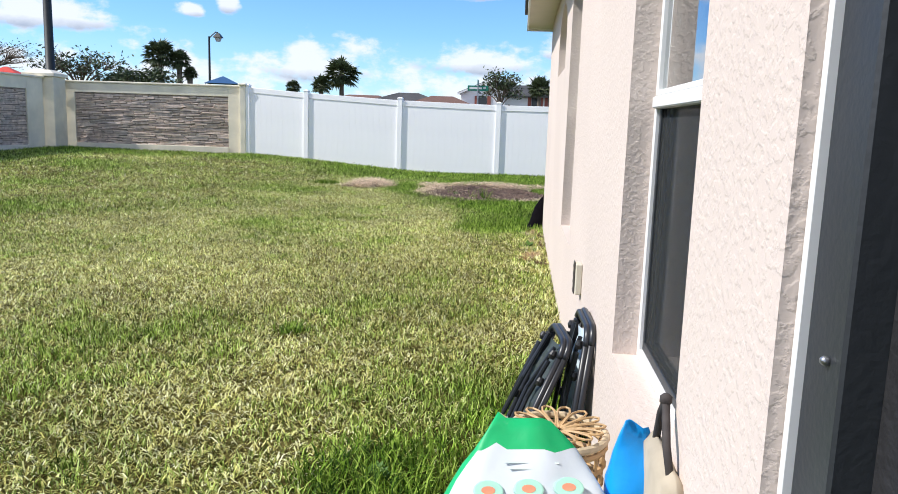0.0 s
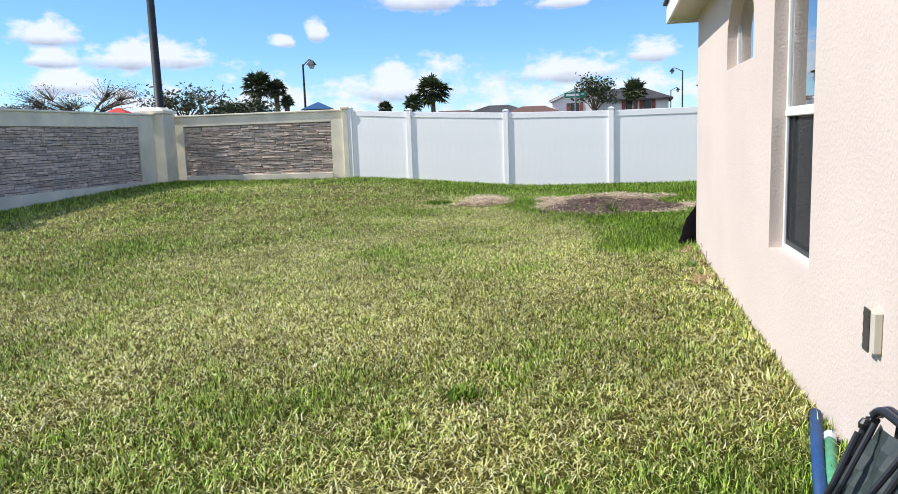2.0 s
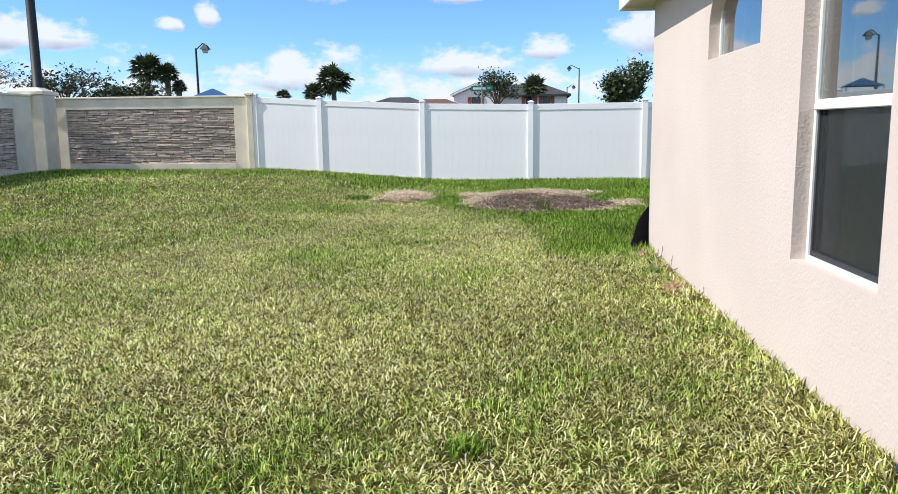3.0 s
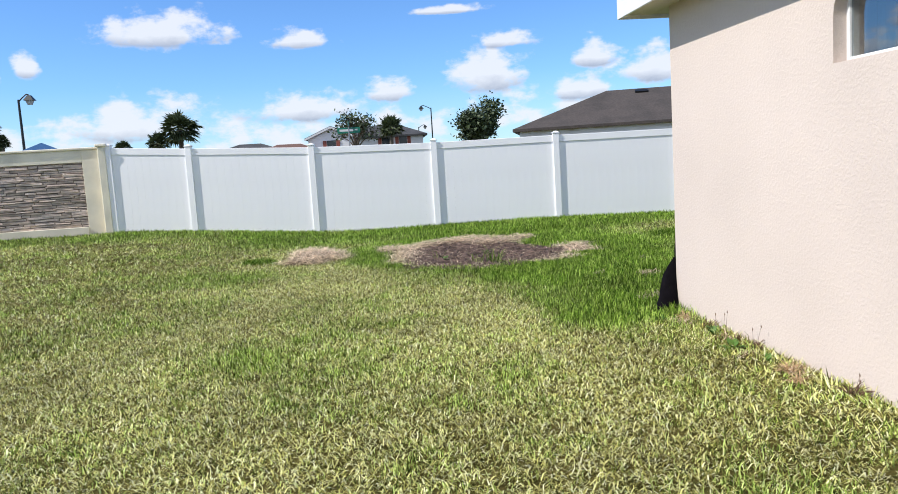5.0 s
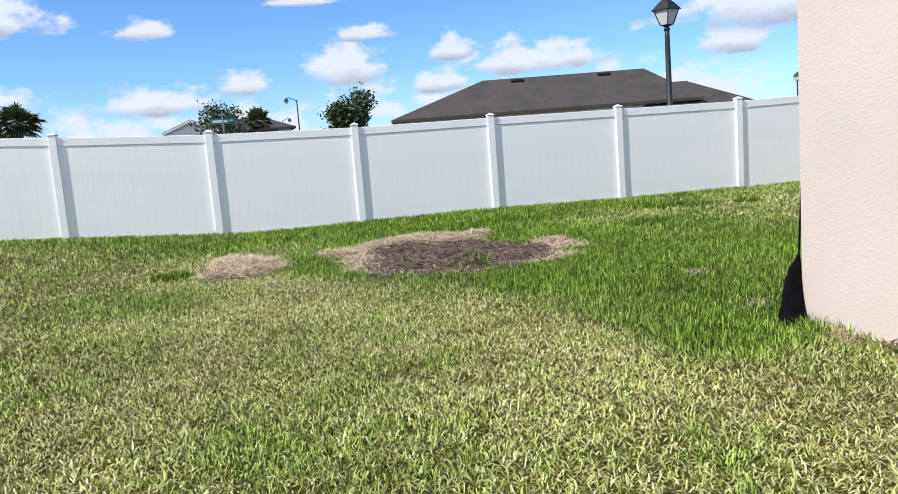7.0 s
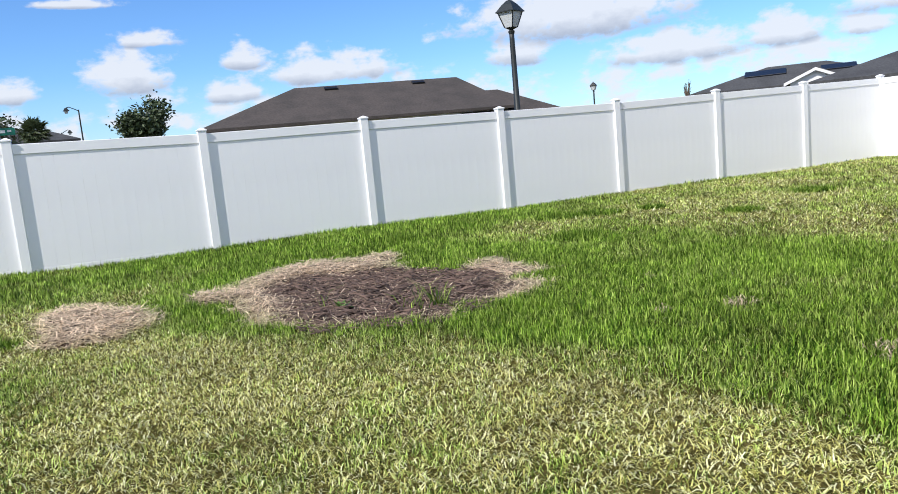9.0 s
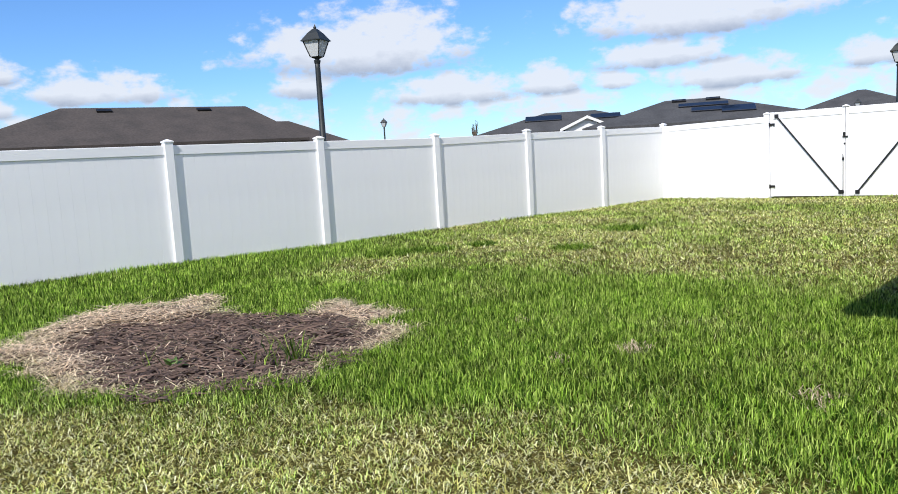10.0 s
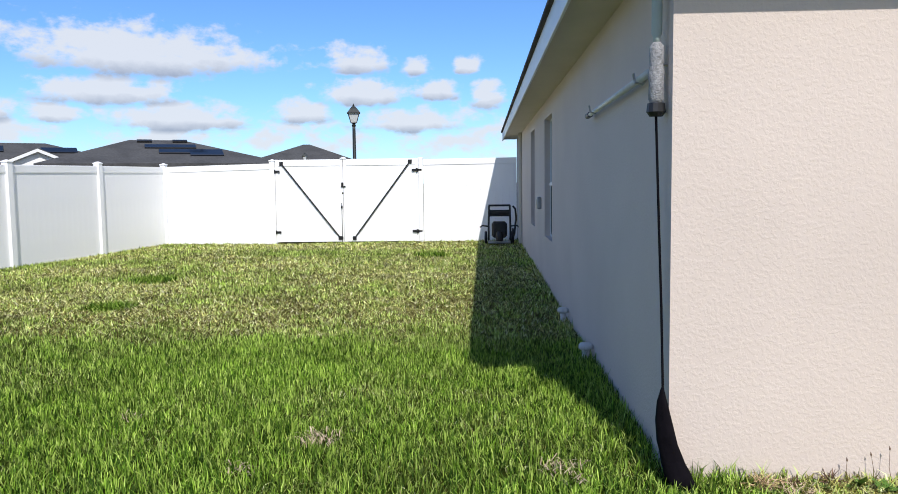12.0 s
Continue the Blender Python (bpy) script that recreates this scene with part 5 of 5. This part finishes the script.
def wicker_basket():
    b = thing("wicker_basket", "round rattan basket with a looped petal lid", "basket", (0.155, 2.42, 0))
    R, z = 0.132, 0.445
    for k in range(9):
        zz = 0.02 + k * 0.05
        part("hoop", bm_tube([(R * (0.8 + 0.2 * zz / z) * math.cos(a), R * (0.8 + 0.2 * zz / z) * math.sin(a), zz) for a in [2 * math.pi * j / 24 for j in range(25)]], 0.009, 6), RATTAN, b)
    for k in range(18):
        a = 2 * math.pi * k / 18
        part("stake", bm_tube([(0.81 * R * math.cos(a), 0.81 * R * math.sin(a), 0.0), (0.9 * R * math.cos(a), 0.9 * R * math.sin(a), 0.2), (R * math.cos(a), R * math.sin(a), z)], 0.005, 5), RATTAN, b)
    part("rim", bm_tube([(R * math.cos(a), R * math.sin(a), z) for a in [2 * math.pi * j / 32 for j in range(33)]], 0.011, 8), RATTAN_PALE, b, "pale rattan rim")
    for k in range(14):
        a = 2 * math.pi * k / 14
        pts = []
        for j in range(13):
            s = 2 * math.pi * j / 12
            rr, off = R * (0.55 - 0.43 * math.cos(s)), 0.2 * math.sin(s)
            pts.append((rr * math.cos(a + off), rr * math.sin(a + off), z + 0.006 + 0.02 * math.sin(s / 2)))
        part("petal", bm_tube(pts, 0.0035, 5), RATTAN, b)
    part("handle", bm_tube([(-R - 0.01, 0.0, z - 0.10), (-R - 0.03, -0.01, z), (-R - 0.025, -0.02, z + 0.045), (-R - 0.005, -0.02, z + 0.03), (-R, 0, z - 0.06)], 0.011, 8), RATTAN_PALE, b, "pale loop handle")


wicker_basket()


def sack(name, at, rz, w, d, h, mat, label, seed, band=None, tilt=0.0, lean=0.0):
    """A slack plastic sack: pillow sides, pinched crumpled top."""
    rng = random.Random(seed)
    s = new(name)
    s.matrix_world = pose(*at, lean, 0, rz)
    tagged(s, label, "sack")
    n, rows = 28, 22
    bm = bmesh.new()
    bm2 = bmesh.new()
    grid = []
    for j in range(rows + 1):
        f = j / rows
        prof = (0.80 + 0.2 * math.sin(min(1, f * 2.5) * math.pi / 2)) * (1.0 if f < 0.72 else 1.0 - 0.35 * ((f - 0.72) / 0.28) ** 2 * 1.5)
        if band:
            prof *= 1.0 - 0.42 * max(0.0, (f - 0.6) / 0.4) ** 1.2
        dep = prof * (1.0 if f < 0.6 else max(0.12, 1.0 - 0.88 * ((f - 0.6) / 0.4) ** 1.3))
        row = []
        for k in range(n):
            a = 2 * math.pi * k / n
            c, sn = math.cos(a), math.sin(a)
            x = math.copysign(abs(c) ** 0.7, c) * w / 2 * prof
            y = math.copysign(abs(sn) ** 0.7, sn) * d / 2 * dep + tilt * f * f
            wr = noise.noise(Vector((x * 14 + seed, y * 14, f * 7))) * 0.018 + noise.noise(Vector((x * 40, y * 40 + seed, f * 16))) * 0.006
            row.append((x * (1 + wr * 2), y + wr, f * h + (0.02 * noise.noise(Vector((x * 25, seed, 1))) if f > 0.9 else 0)))
        grid.append(row)

    cut = rows - (band or 0)
    side = range(int(n * 0.36), int(n * 0.60)) if band else ()

    def shell(b, chosen):
        vs = [[b.verts.new(p) for p in row] for row in grid]
        for j in range(rows):
            for k in range(n):
                if (j >= cut or (k in side and j > rows * 0.45)) == chosen:
                    b.faces.new((vs[j][k], vs[j][(k + 1) % n], vs[j + 1][(k + 1) % n], vs[j + 1][k]))
        return vs
    vs = shell(bm, False)
    bm.faces.new(vs[0][::-1])
    if band:
        top = shell(bm2, True)
        bm2.faces.new(top[-1])
        bmesh.ops.delete(bm2, geom=[v for v in bm2.verts if not v.link_faces], context="VERTS")
        part("top_band", bm2, BAG_GREEN, s, "green printed top and side", True)
    else:
        bm.faces.new(vs[-1])
    bmesh.ops.delete(bm, geom=[v for v in bm.verts if not v.link_faces], context="VERTS")
    part("body", bm, mat, s, "", True)
    return s


def build_sacks():
    s = sack("soil_sack", (0.085, 1.655, 0.03), 6, 0.41, 0.22, 0.70, BAG_WHITE, "white and green plastic sack of potting soil", 3, 2, 0.02, -24)
    for x, z in ((-0.08, 0.47), (0.0, 0.475), (0.08, 0.48)):
        bm = bmesh.new()
        lathe(bm, [(0.03, -0.004), (0.03, 0.001), (0.027, 0.0018)], 18, squash=0.72)
        badge = part("badge", bm, BAG_MINT, s, "mint oval print")
        badge.matrix_local = pose(x, -0.0475 - 0.001 * (abs(x) < 0.01), z + 0.085, 63, 0, 0)
        bm = bmesh.new()
        lathe(bm, [(0.014, 0.0019), (0.014, 0.0025)], 14, squash=0.6)
        part("print", bm, BAG_PINK, badge, "salmon print")
    for k, w in enumerate((0.09, 0.11)):
        bar = part("lettering", bm_box((-w / 2, -0.002, -0.0015), (w / 2, 0.002, 0.0015)), BAG_GREY, s, "grey lettering bar")
        bar.matrix_local = pose(0.01, -0.0270 + 0.0075 * k, 0.598 + 0.012 * k, 60, 0, 0)
    sack("blue_sack", (0.283, 1.93, 0), 10, 0.115, 0.14, 0.675, BLUE_PLASTIC, "bright blue plastic sack against the wall", 9)
    sack("white_sack", (-0.15, 1.80, 0), -12, 0.2, 0.2, 0.52, BAG_WHITE, "white plastic sack slumped on the grass", 12)
    bag = thing("canvas_bag", "beige canvas bag with dark strap handles", "bag", (0.320, 1.83, 0))
    part("body", mesh_of(bm_box((-0.022, -0.13, 0.0), (0.022, 0.13, 0.66), 0.02), "body", CANVAS, True), None, bag)
    part("strap", bm_tube([(0.0, -0.09, 0.62), (-0.01, -0.06, 0.70), (-0.005, 0.0, 0.765), (0.0, 0.06, 0.72), (0.0, 0.1, 0.62)], 0.008, 8), STRAP, bag, "dark strap handle", True)
    part("knot", mesh_of(lathe(bmesh.new(), [(0.006, 0.755), (0.012, 0.762), (0.012, 0.772), (0.006, 0.778)], 12, -0.005, 0.0), "knot", STRAP, True), None, bag)


build_sacks()


# ---- weeds at the wall foot ----
WEED = material("weed_leaf", (0.09, 0.19, 0.022), 0.6, vary=0.25, scale=30, island=0.3)


def weed(p, r, n, seed, label="broad-leaved green weed at the foot of the wall"):
    rng = random.Random(seed)
    w = thing("weed", label, "weed", (*p, ground_z(*p)))
    for _ in range(n):
        a, tilt = rng.uniform(0, 6.28), rng.uniform(0.25, 1.0)
        l = r * rng.uniform(0.6, 1.2)
        d = Vector((math.cos(a) * math.cos(tilt), math.sin(a) * math.cos(tilt), math.sin(tilt)))
        sd = Vector((-math.sin(a), math.cos(a), 0)) * l * 0.26
        bm = bmesh.new()
        vs = [bm.verts.new(v) for v in ((0, 0, 0), d * l * 0.45 + sd, d * l + Vector((0, 0, -0.15 * l)), d * l * 0.45 - sd, d * l * 0.5 + Vector((0, 0, -0.05 * l)))]
        for f in ((0, 1, 4), (1, 2, 4), (2, 3, 4), (3, 0, 4)):
            bm.faces.new([vs[i] for i in f])
        part("leaf", bm, WEED, w)
    return w


for i, (p, r, n) in enumerate((((0.15, 8.55), 0.10, 16), ((0.2, 8.95), 0.085, 12), ((0.24, 9.2), 0.07, 9), ((0.05, 9.5), 0.06, 14), ((0.26, 9.02), 0.09, 9), ((0.2, 8.2), 0.07, 9),
                               ((-1.12, 14.12), 0.12, 10), ((0.0, 2.05), 0.1, 12), ((-0.44, 2.95), 0.075, 34), ((-0.1, 9.75), 0.08, 10))):
    weed(p, r, n, 40 + i, "broad-leaved green weed in the lawn" if p[0] < -0.2 else "broad-leaved green weed at the foot of the wall")


DRY_WEED = material("dry_weed_stem", (0.52, 0.36, 0.20), 0.85, vary=0.3, scale=40, island=0.4)
BROWN_WEED = material("brown_weed_stem", (0.15, 0.085, 0.05), 0.85, vary=0.3, scale=40, island=0.4)


def dead_tuft(p, r, n, seed, mat, label):
    """A withered clump: thin bent stems leaning out of one crown."""
    rng = random.Random(seed)
    w = thing("dead_weed", label, "weed", (*p, ground_z(*p)))
    bm = bmesh.new()
    for _ in range(n):
        a, tilt, l = rng.uniform(0, 6.28), rng.uniform(0.15, 1.2), r * rng.uniform(0.6, 1.3)
        d = Vector((math.cos(a) * math.cos(tilt), math.sin(a) * math.cos(tilt), math.sin(tilt)))
        o = Vector((rng.uniform(-0.3, 0.3) * r, rng.uniform(-0.3, 0.3) * r, 0.0))
        tube(bm, [o, o + d * l * 0.55, o + d * l + Vector((0, 0, -0.2 * l))], [0.003, 0.0024, 0.001], 4)
    part("stems", bm, mat, w)


def seed_stalks(p, h, n, seed):
    """Thin upright stalks with small dark seed heads."""
    rng = random.Random(seed)
    w = thing("seed_stalk", "thin seeding weed stalks against the stucco", "weed", (*p, ground_z(*p)))
    for _ in range(n):
        o = Vector((rng.uniform(-0.02, 0.02), rng.uniform(-0.07, 0.07), 0))
        t = o + Vector((rng.uniform(-0.02, 0.03), rng.uniform(-0.05, 0.05), h * rng.uniform(0.6, 1.1)))
        stalk = part("stalk", bm_tube([o, (o + t) / 2 + Vector((0, 0.008, 0)), t], [0.0016, 0.0012, 0.0009], 4), BROWN_WEED, w)
        part("seed_head", bm_tube([t - Vector((0, 0, 0.008)), t, t + Vector((0, 0.002, 0.014))], [0.001, 0.004, 0.001], 5), BROWN_WEED, stalk)


for i, (p, r, n) in enumerate((((0.22, 9.46), 0.09, 60), ((0.2, 7.95), 0.1, 60), ((0.12, 7.75), 0.08, 40))):
    dead_tuft(p, r, n, 70 + i, DRY_WEED, "withered tan weed clump at the foot of the wall")
for i, (p, r, n) in enumerate((((0.27, 9.14), 0.075, 40), ((0.27, 9.3), 0.05, 25), ((0.26, 8.72), 0.06, 30), ((0.24, 7.45), 0.1, 50), ((0.27, 8.48), 0.08, 40))):
    dead_tuft(p, r, n, 80 + i, BROWN_WEED, "withered dark brown weed clump at the foot of the wall")
for i, (p, h, n) in enumerate((((0.28, 8.93), 0.18, 2), ((0.28, 8.5), 0.15, 2), ((0.28, 9.05), 0.11, 1), ((0.28, 7.5), 0.15, 2))):
    seed_stalks(p, h, n, 90 + i)


# ---- the grass ----
MULCH = material("mulch_litter", (0.13, 0.085, 0.065), 0.95, vary=0.2, scale=20, island=0.6)


def in_core(x, y):
    """The dark mulch inside the straw rim, thrown off centre."""
    n = noise.noise(Vector((x * 1.6, y * 1.6, 9.1))) * 0.35 + noise.noise(Vector((x * 6, y * 6, 5.1))) * 0.2
    return smooth01((1.0 - math.hypot((x + 0.55) / 1.25, (y - 14.45) / 1.6) + n * 0.7) * 3.2)


def mulch():
    """Dark shreds of bark lying in the bed."""
    rng = random.Random(21)
    verts, faces = [], []
    for _ in range(9000):
        x, y = rng.uniform(-2.1, 1.3), rng.uniform(13.0, 17.0)
        if in_core(x, y) * rng.uniform(0.6, 1.4) < 0.4 and not (in_patch(x, y) > 0.6 and rng.random() < 0.12):
            continue
        a, l, w = rng.uniform(0, 6.28), rng.uniform(0.03, 0.09), rng.uniform(0.004, 0.010)
        z = ground_z(x, y) + rng.uniform(0.004, 0.03)
        t = rng.uniform(-0.02, 0.03)
        c, s = math.cos(a), math.sin(a)
        k = len(verts)
        verts += [(x - c * l - s * w, y - s * l + c * w, z), (x + c * l - s * w, y + s * l + c * w, z + t), (x + c * l + s * w, y + s * l - c * w, z + t), (x - c * l + s * w, y - s * l - c * w, z), (x, y, z + t / 2 + 0.008)]
        faces += [(k, k + 1, k + 4), (k + 1, k + 2, k + 4), (k + 2, k + 3, k + 4), (k + 3, k, k + 4)]
    me = bpy.data.meshes.new("mulch")
    me.from_pydata(verts, [], faces)
    me.materials.append(MULCH)
    tagged(new("mulch", me), "dark brown shredded mulch in the bare bed", "mulch", kind="stuff")


mulch()


def value_noise(rng, x, y, cell):
    """Smooth random blotches about one cell across, 0 to 1."""
    gx, gy = (x + 14.0) / cell, (y + 1.0) / cell
    i, j = gx.astype(int), gy.astype(int)
    table = rng.random((i.max() + 2, j.max() + 2))
    u, v = gx - i, gy - j
    u, v = u * u * (3 - 2 * u), v * v * (3 - 2 * v)
    return (table[i, j] * (1 - u) + table[i + 1, j] * u) * (1 - v) + (table[i, j + 1] * (1 - u) + table[i + 1, j + 1] * u) * v


def from_grid(fn, x, y, step=0.08):
    """fn(x, y) evaluated on a grid and blended between its nodes."""
    nx, ny = int(28.4 / step) + 2, int(21.4 / step) + 2
    table = np.array([[fn(-13.2 + step * i, 0.2 + step * j) for j in range(ny)] for i in range(nx)])
    gx, gy = (x + 13.2) / step, (y - 0.2) / step
    i, j = gx.astype(int), gy.astype(int)
    u, v = gx - i, gy - j
    return (table[i, j] * (1 - u) + table[i + 1, j] * u) * (1 - v) + (table[i, j + 1] * (1 - u) + table[i + 1, j + 1] * u) * v


TUFTS = ((-3.73, 15.1, 0.24), (-0.64, 13.59, 0.22), (2.66, 15.4, 0.4), (7.9, 15.6, 0.34), (5.25, 14.95, 0.28), (3.97, 17.25, 0.4), (4.42, 16.86, 0.34),
         (5.2, 16.54, 0.25), (1.23, 17.6, 0.35), (11.6, 11.7, 0.35), (0.85, 11.86, 0.12), (-0.44, 2.97, 0.3), (-1.2, 14.25, 0.12), (-1.3, 4.76, 0.1))
STRAWS = ((0.38, 10.36, 0.11), (0.76, 11.6, 0.13), (0.34, 11.87, 0.08), (0.22, 10.3, 0.06), (1.17, 12.8, 0.06), (0.18, 9.35, 0.1), (0.22, 8.75, 0.09), (0.2, 7.9, 0.08), (0.12, 8.3, 0.07))


def grass():
    rng = np.random.default_rng(11)
    track = ((0.0, 0.5), (-0.3, 1.5), (-0.9, 2.6), (-1.3, 3.6), (-1.9, 4.8), (-2.3, 6.0), (-2.6, 7.2), (-2.6, 8.6), (-2.2, 9.8), (-1.8, 10.8), (-0.8, 11.0), (0.2, 11.3), (-1.6, 12.4))
    cand = rng.random((4600000, 2)) * np.array((28.0, 21.0)) + np.array((-13.0, 0.4))
    x, y = cand[:, 0], cand[:, 1]
    fence_y = 20.60 + (x + 5.69) * (-0.1122)
    ok = (y < np.where(x < -7.4, 20.6, fence_y) - 0.02) & (x > -12.38) & (x < 14.76) & ~((x > WX - 0.005) & (y < WY + 0.01))
    x, y = x[ok], y[ok]
    dist = np.full(len(x), 99.0)
    for px, py in track:
        dist = np.minimum(dist, np.hypot(x - px, y - py))
    pits = 0.5 * value_noise(rng, x, y, 0.045) + 0.5 * value_noise(rng, x, y, 0.11)
    dens = np.where(dist < 2.0, 0.92, np.where(dist < 5.0, 0.92 - 0.15 * (dist - 2.0), np.maximum(0.30, 0.47 - 0.022 * (dist - 5.0))))
    ok = rng.random(len(x)) < dens * np.clip(0.27 + 1.5 * pits, 0, 1)
    x, y, dist = x[ok], y[ok], dist[ok]
    lush, soil, core = from_grid(lushness, x, y), from_grid(in_patch, x, y), from_grid(in_core, x, y)
    ok = rng.random(len(x)) < np.where(soil > 0.5, 0.4 * (1 - 0.9 * core), 1.0)
    x, y, dist, lush, soil, core = (v[ok] for v in (x, y, dist, lush, soil, core))
    n = len(x)
    clump = value_noise(rng, x, y, 0.09)
    tuft = value_noise(rng, x, y, 0.24)
    broad = value_noise(rng, x, y, 0.8)
    grain = value_noise(rng, x, y, 0.04)
    near = 1.0 + 0.15 * np.maximum(0, dist - 1.8)
    rough = 1.0 + np.clip((dist - 3.0) / 5.0, 0, 1)
    lush = np.clip(lush + 0.5 * (clump - 0.5) * (1 - 0.5 * lush) + 0.3 * (tuft - 0.5), 0, 1)
    tone = np.clip(1.0 + rough * (0.34 * (clump - 0.5) + 0.26 * (tuft - 0.5) + 0.55 * (grain - 0.5)) + 0.3 * (broad - 0.5), 0.35, 1.5)
    # a mat of pale dead runners, and living blades that stand up through it
    green = rng.random(n) < 0.15 + 0.92 * lush
    length = np.where(green, 0.024 + 0.018 * lush + (0.030 + 0.02 * lush) * rng.random(n) ** 1.3, 0.03 + 0.05 * rng.random(n)) * (1 + 0.25 * np.minimum(near - 1, 1.2))
    width = (0.0018 + 0.0020 * rng.random(n)) * near
    tilt = np.where(green, np.clip(rng.normal(0.95, 0.35, n) - 0.35 * lush, 0.05, 1.5), np.clip(rng.normal(1.42, 0.28, n), 0.6, 1.75))
    lush = np.where(green, 0.62 + 0.35 * lush + 0.15 * rng.random(n) - 0.05, 0.12 + 0.25 * lush + 0.15 * rng.random(n))
    bed = soil > 0.35
    tilt = np.where(bed, np.clip(rng.normal(1.85, 0.2, n), 1.3, 2.15), tilt)
    length = np.where(bed, 0.08 + 0.16 * rng.random(n), length)
    tone = np.where(bed, 0.5 + 1.0 * rng.random(n), tone)
    width = np.where(bed, width * 1.1, width)
    for cx, cy, r in TUFTS:
        c = np.hypot(x - cx, y - cy) < r * (0.55 + 0.6 * rng.random(n))
        length[c] *= 1.7
        lush[c], soil[c], tone[c] = 1.0, 0.0, 0.8
        tilt[c] = np.minimum(tilt[c], 0.9)
    for cx, cy, r in STRAWS:
        c = (np.hypot(x - cx, y - cy) < r * (0.4 + 0.8 * rng.random(n))) & (rng.random(n) < 0.5)
        soil[c], tilt[c], tone[c] = 1.0, 1.3, 0.8
    foot = (np.abs(x - WX) < 0.13) & (y < WY) | (np.abs(y - WY) < 0.12) & (x > WX)
    length[foot] *= 1.0 + 0.8 * rng.random(foot.sum()) ** 2
    tilt[foot] *= 0.75
    az = rng.random(n) * 2 * np.pi
    curl = rng.normal(0, 1.0, n)
    z = from_grid(ground_z, x, y, 0.25) - 0.004
    heap = np.clip(1.2 - 1.6 * core, 0, 1) * np.clip((y - 13.6) / 1.6, 0.25, 1.0)
    z += np.where(soil > 0.35, (0.012 + 0.085 * heap * np.clip(soil, 0, 1)) * rng.random(n), 0.0)
    h1, r1 = length * 0.55 * np.cos(tilt * 0.7), length * 0.55 * np.sin(tilt * 0.7)
    t2 = np.minimum(tilt * 1.35, 1.8)
    h2, r2 = length * 0.45 * np.cos(t2), length * 0.45 * np.sin(t2)
    dx, dy, ex, ey = np.cos(az), np.sin(az), np.cos(az + curl), np.sin(az + curl)
    base = np.stack((x, y, z), 1)
    side = np.stack((-dy * width, dx * width, 0 * z), 1)
    knee = np.stack((x + dx * r1, y + dy * r1, z + np.maximum(h1, 0.004)), 1)
    tip = knee + np.stack((ex * r2, ey * r2, np.maximum(h2, 0.004 - h1)), 1)
    close = dist + rng.normal(0, 0.6, n) < 2.6
    fine = np.stack((base - side, base + side, knee - side * 0.85, knee + side * 0.85, tip), 1)[close]
    plain = np.stack((base - side * 1.65, base + side * 1.65, tip), 1)[~close]
    nf, npl = len(fine), len(plain)
    co = np.concatenate((fine.reshape(-1, 3), plain.reshape(-1, 3))).astype(np.float32)
    idx = np.concatenate(((np.arange(nf)[:, None] * 5 + np.array((0, 1, 3, 0, 3, 2, 2, 3, 4))[None, :]).ravel(), np.arange(npl * 3) + nf * 5)).astype(np.int32)
    me = bpy.data.meshes.new("lawn_grass")
    me.vertices.add(len(co))
    me.vertices.foreach_set("co", co.ravel())
    me.loops.add(len(idx))
    me.loops.foreach_set("vertex_index", idx)
    me.polygons.add(len(idx) // 3)
    me.polygons.foreach_set("loop_start", np.arange(0, len(idx), 3, dtype=np.int32))
    me.update(calc_edges=True)
    for name, val in (("lush", lush), ("soil", np.where(soil > 0.35, np.clip(soil, 0.75, 1.0), 0.0)), ("tone", tone)):
        a = me.attributes.new(name, "FLOAT", "POINT")
        a.data.foreach_set("value", np.concatenate((np.repeat(val[close], 5), np.repeat(val[~close], 3))).astype(np.float32))
    me.materials.append(BLADE)
    tagged(new("lawn_grass", me), "coarse lawn grass, straw-coloured with greener swathes", "grass", kind="stuff")


grass()
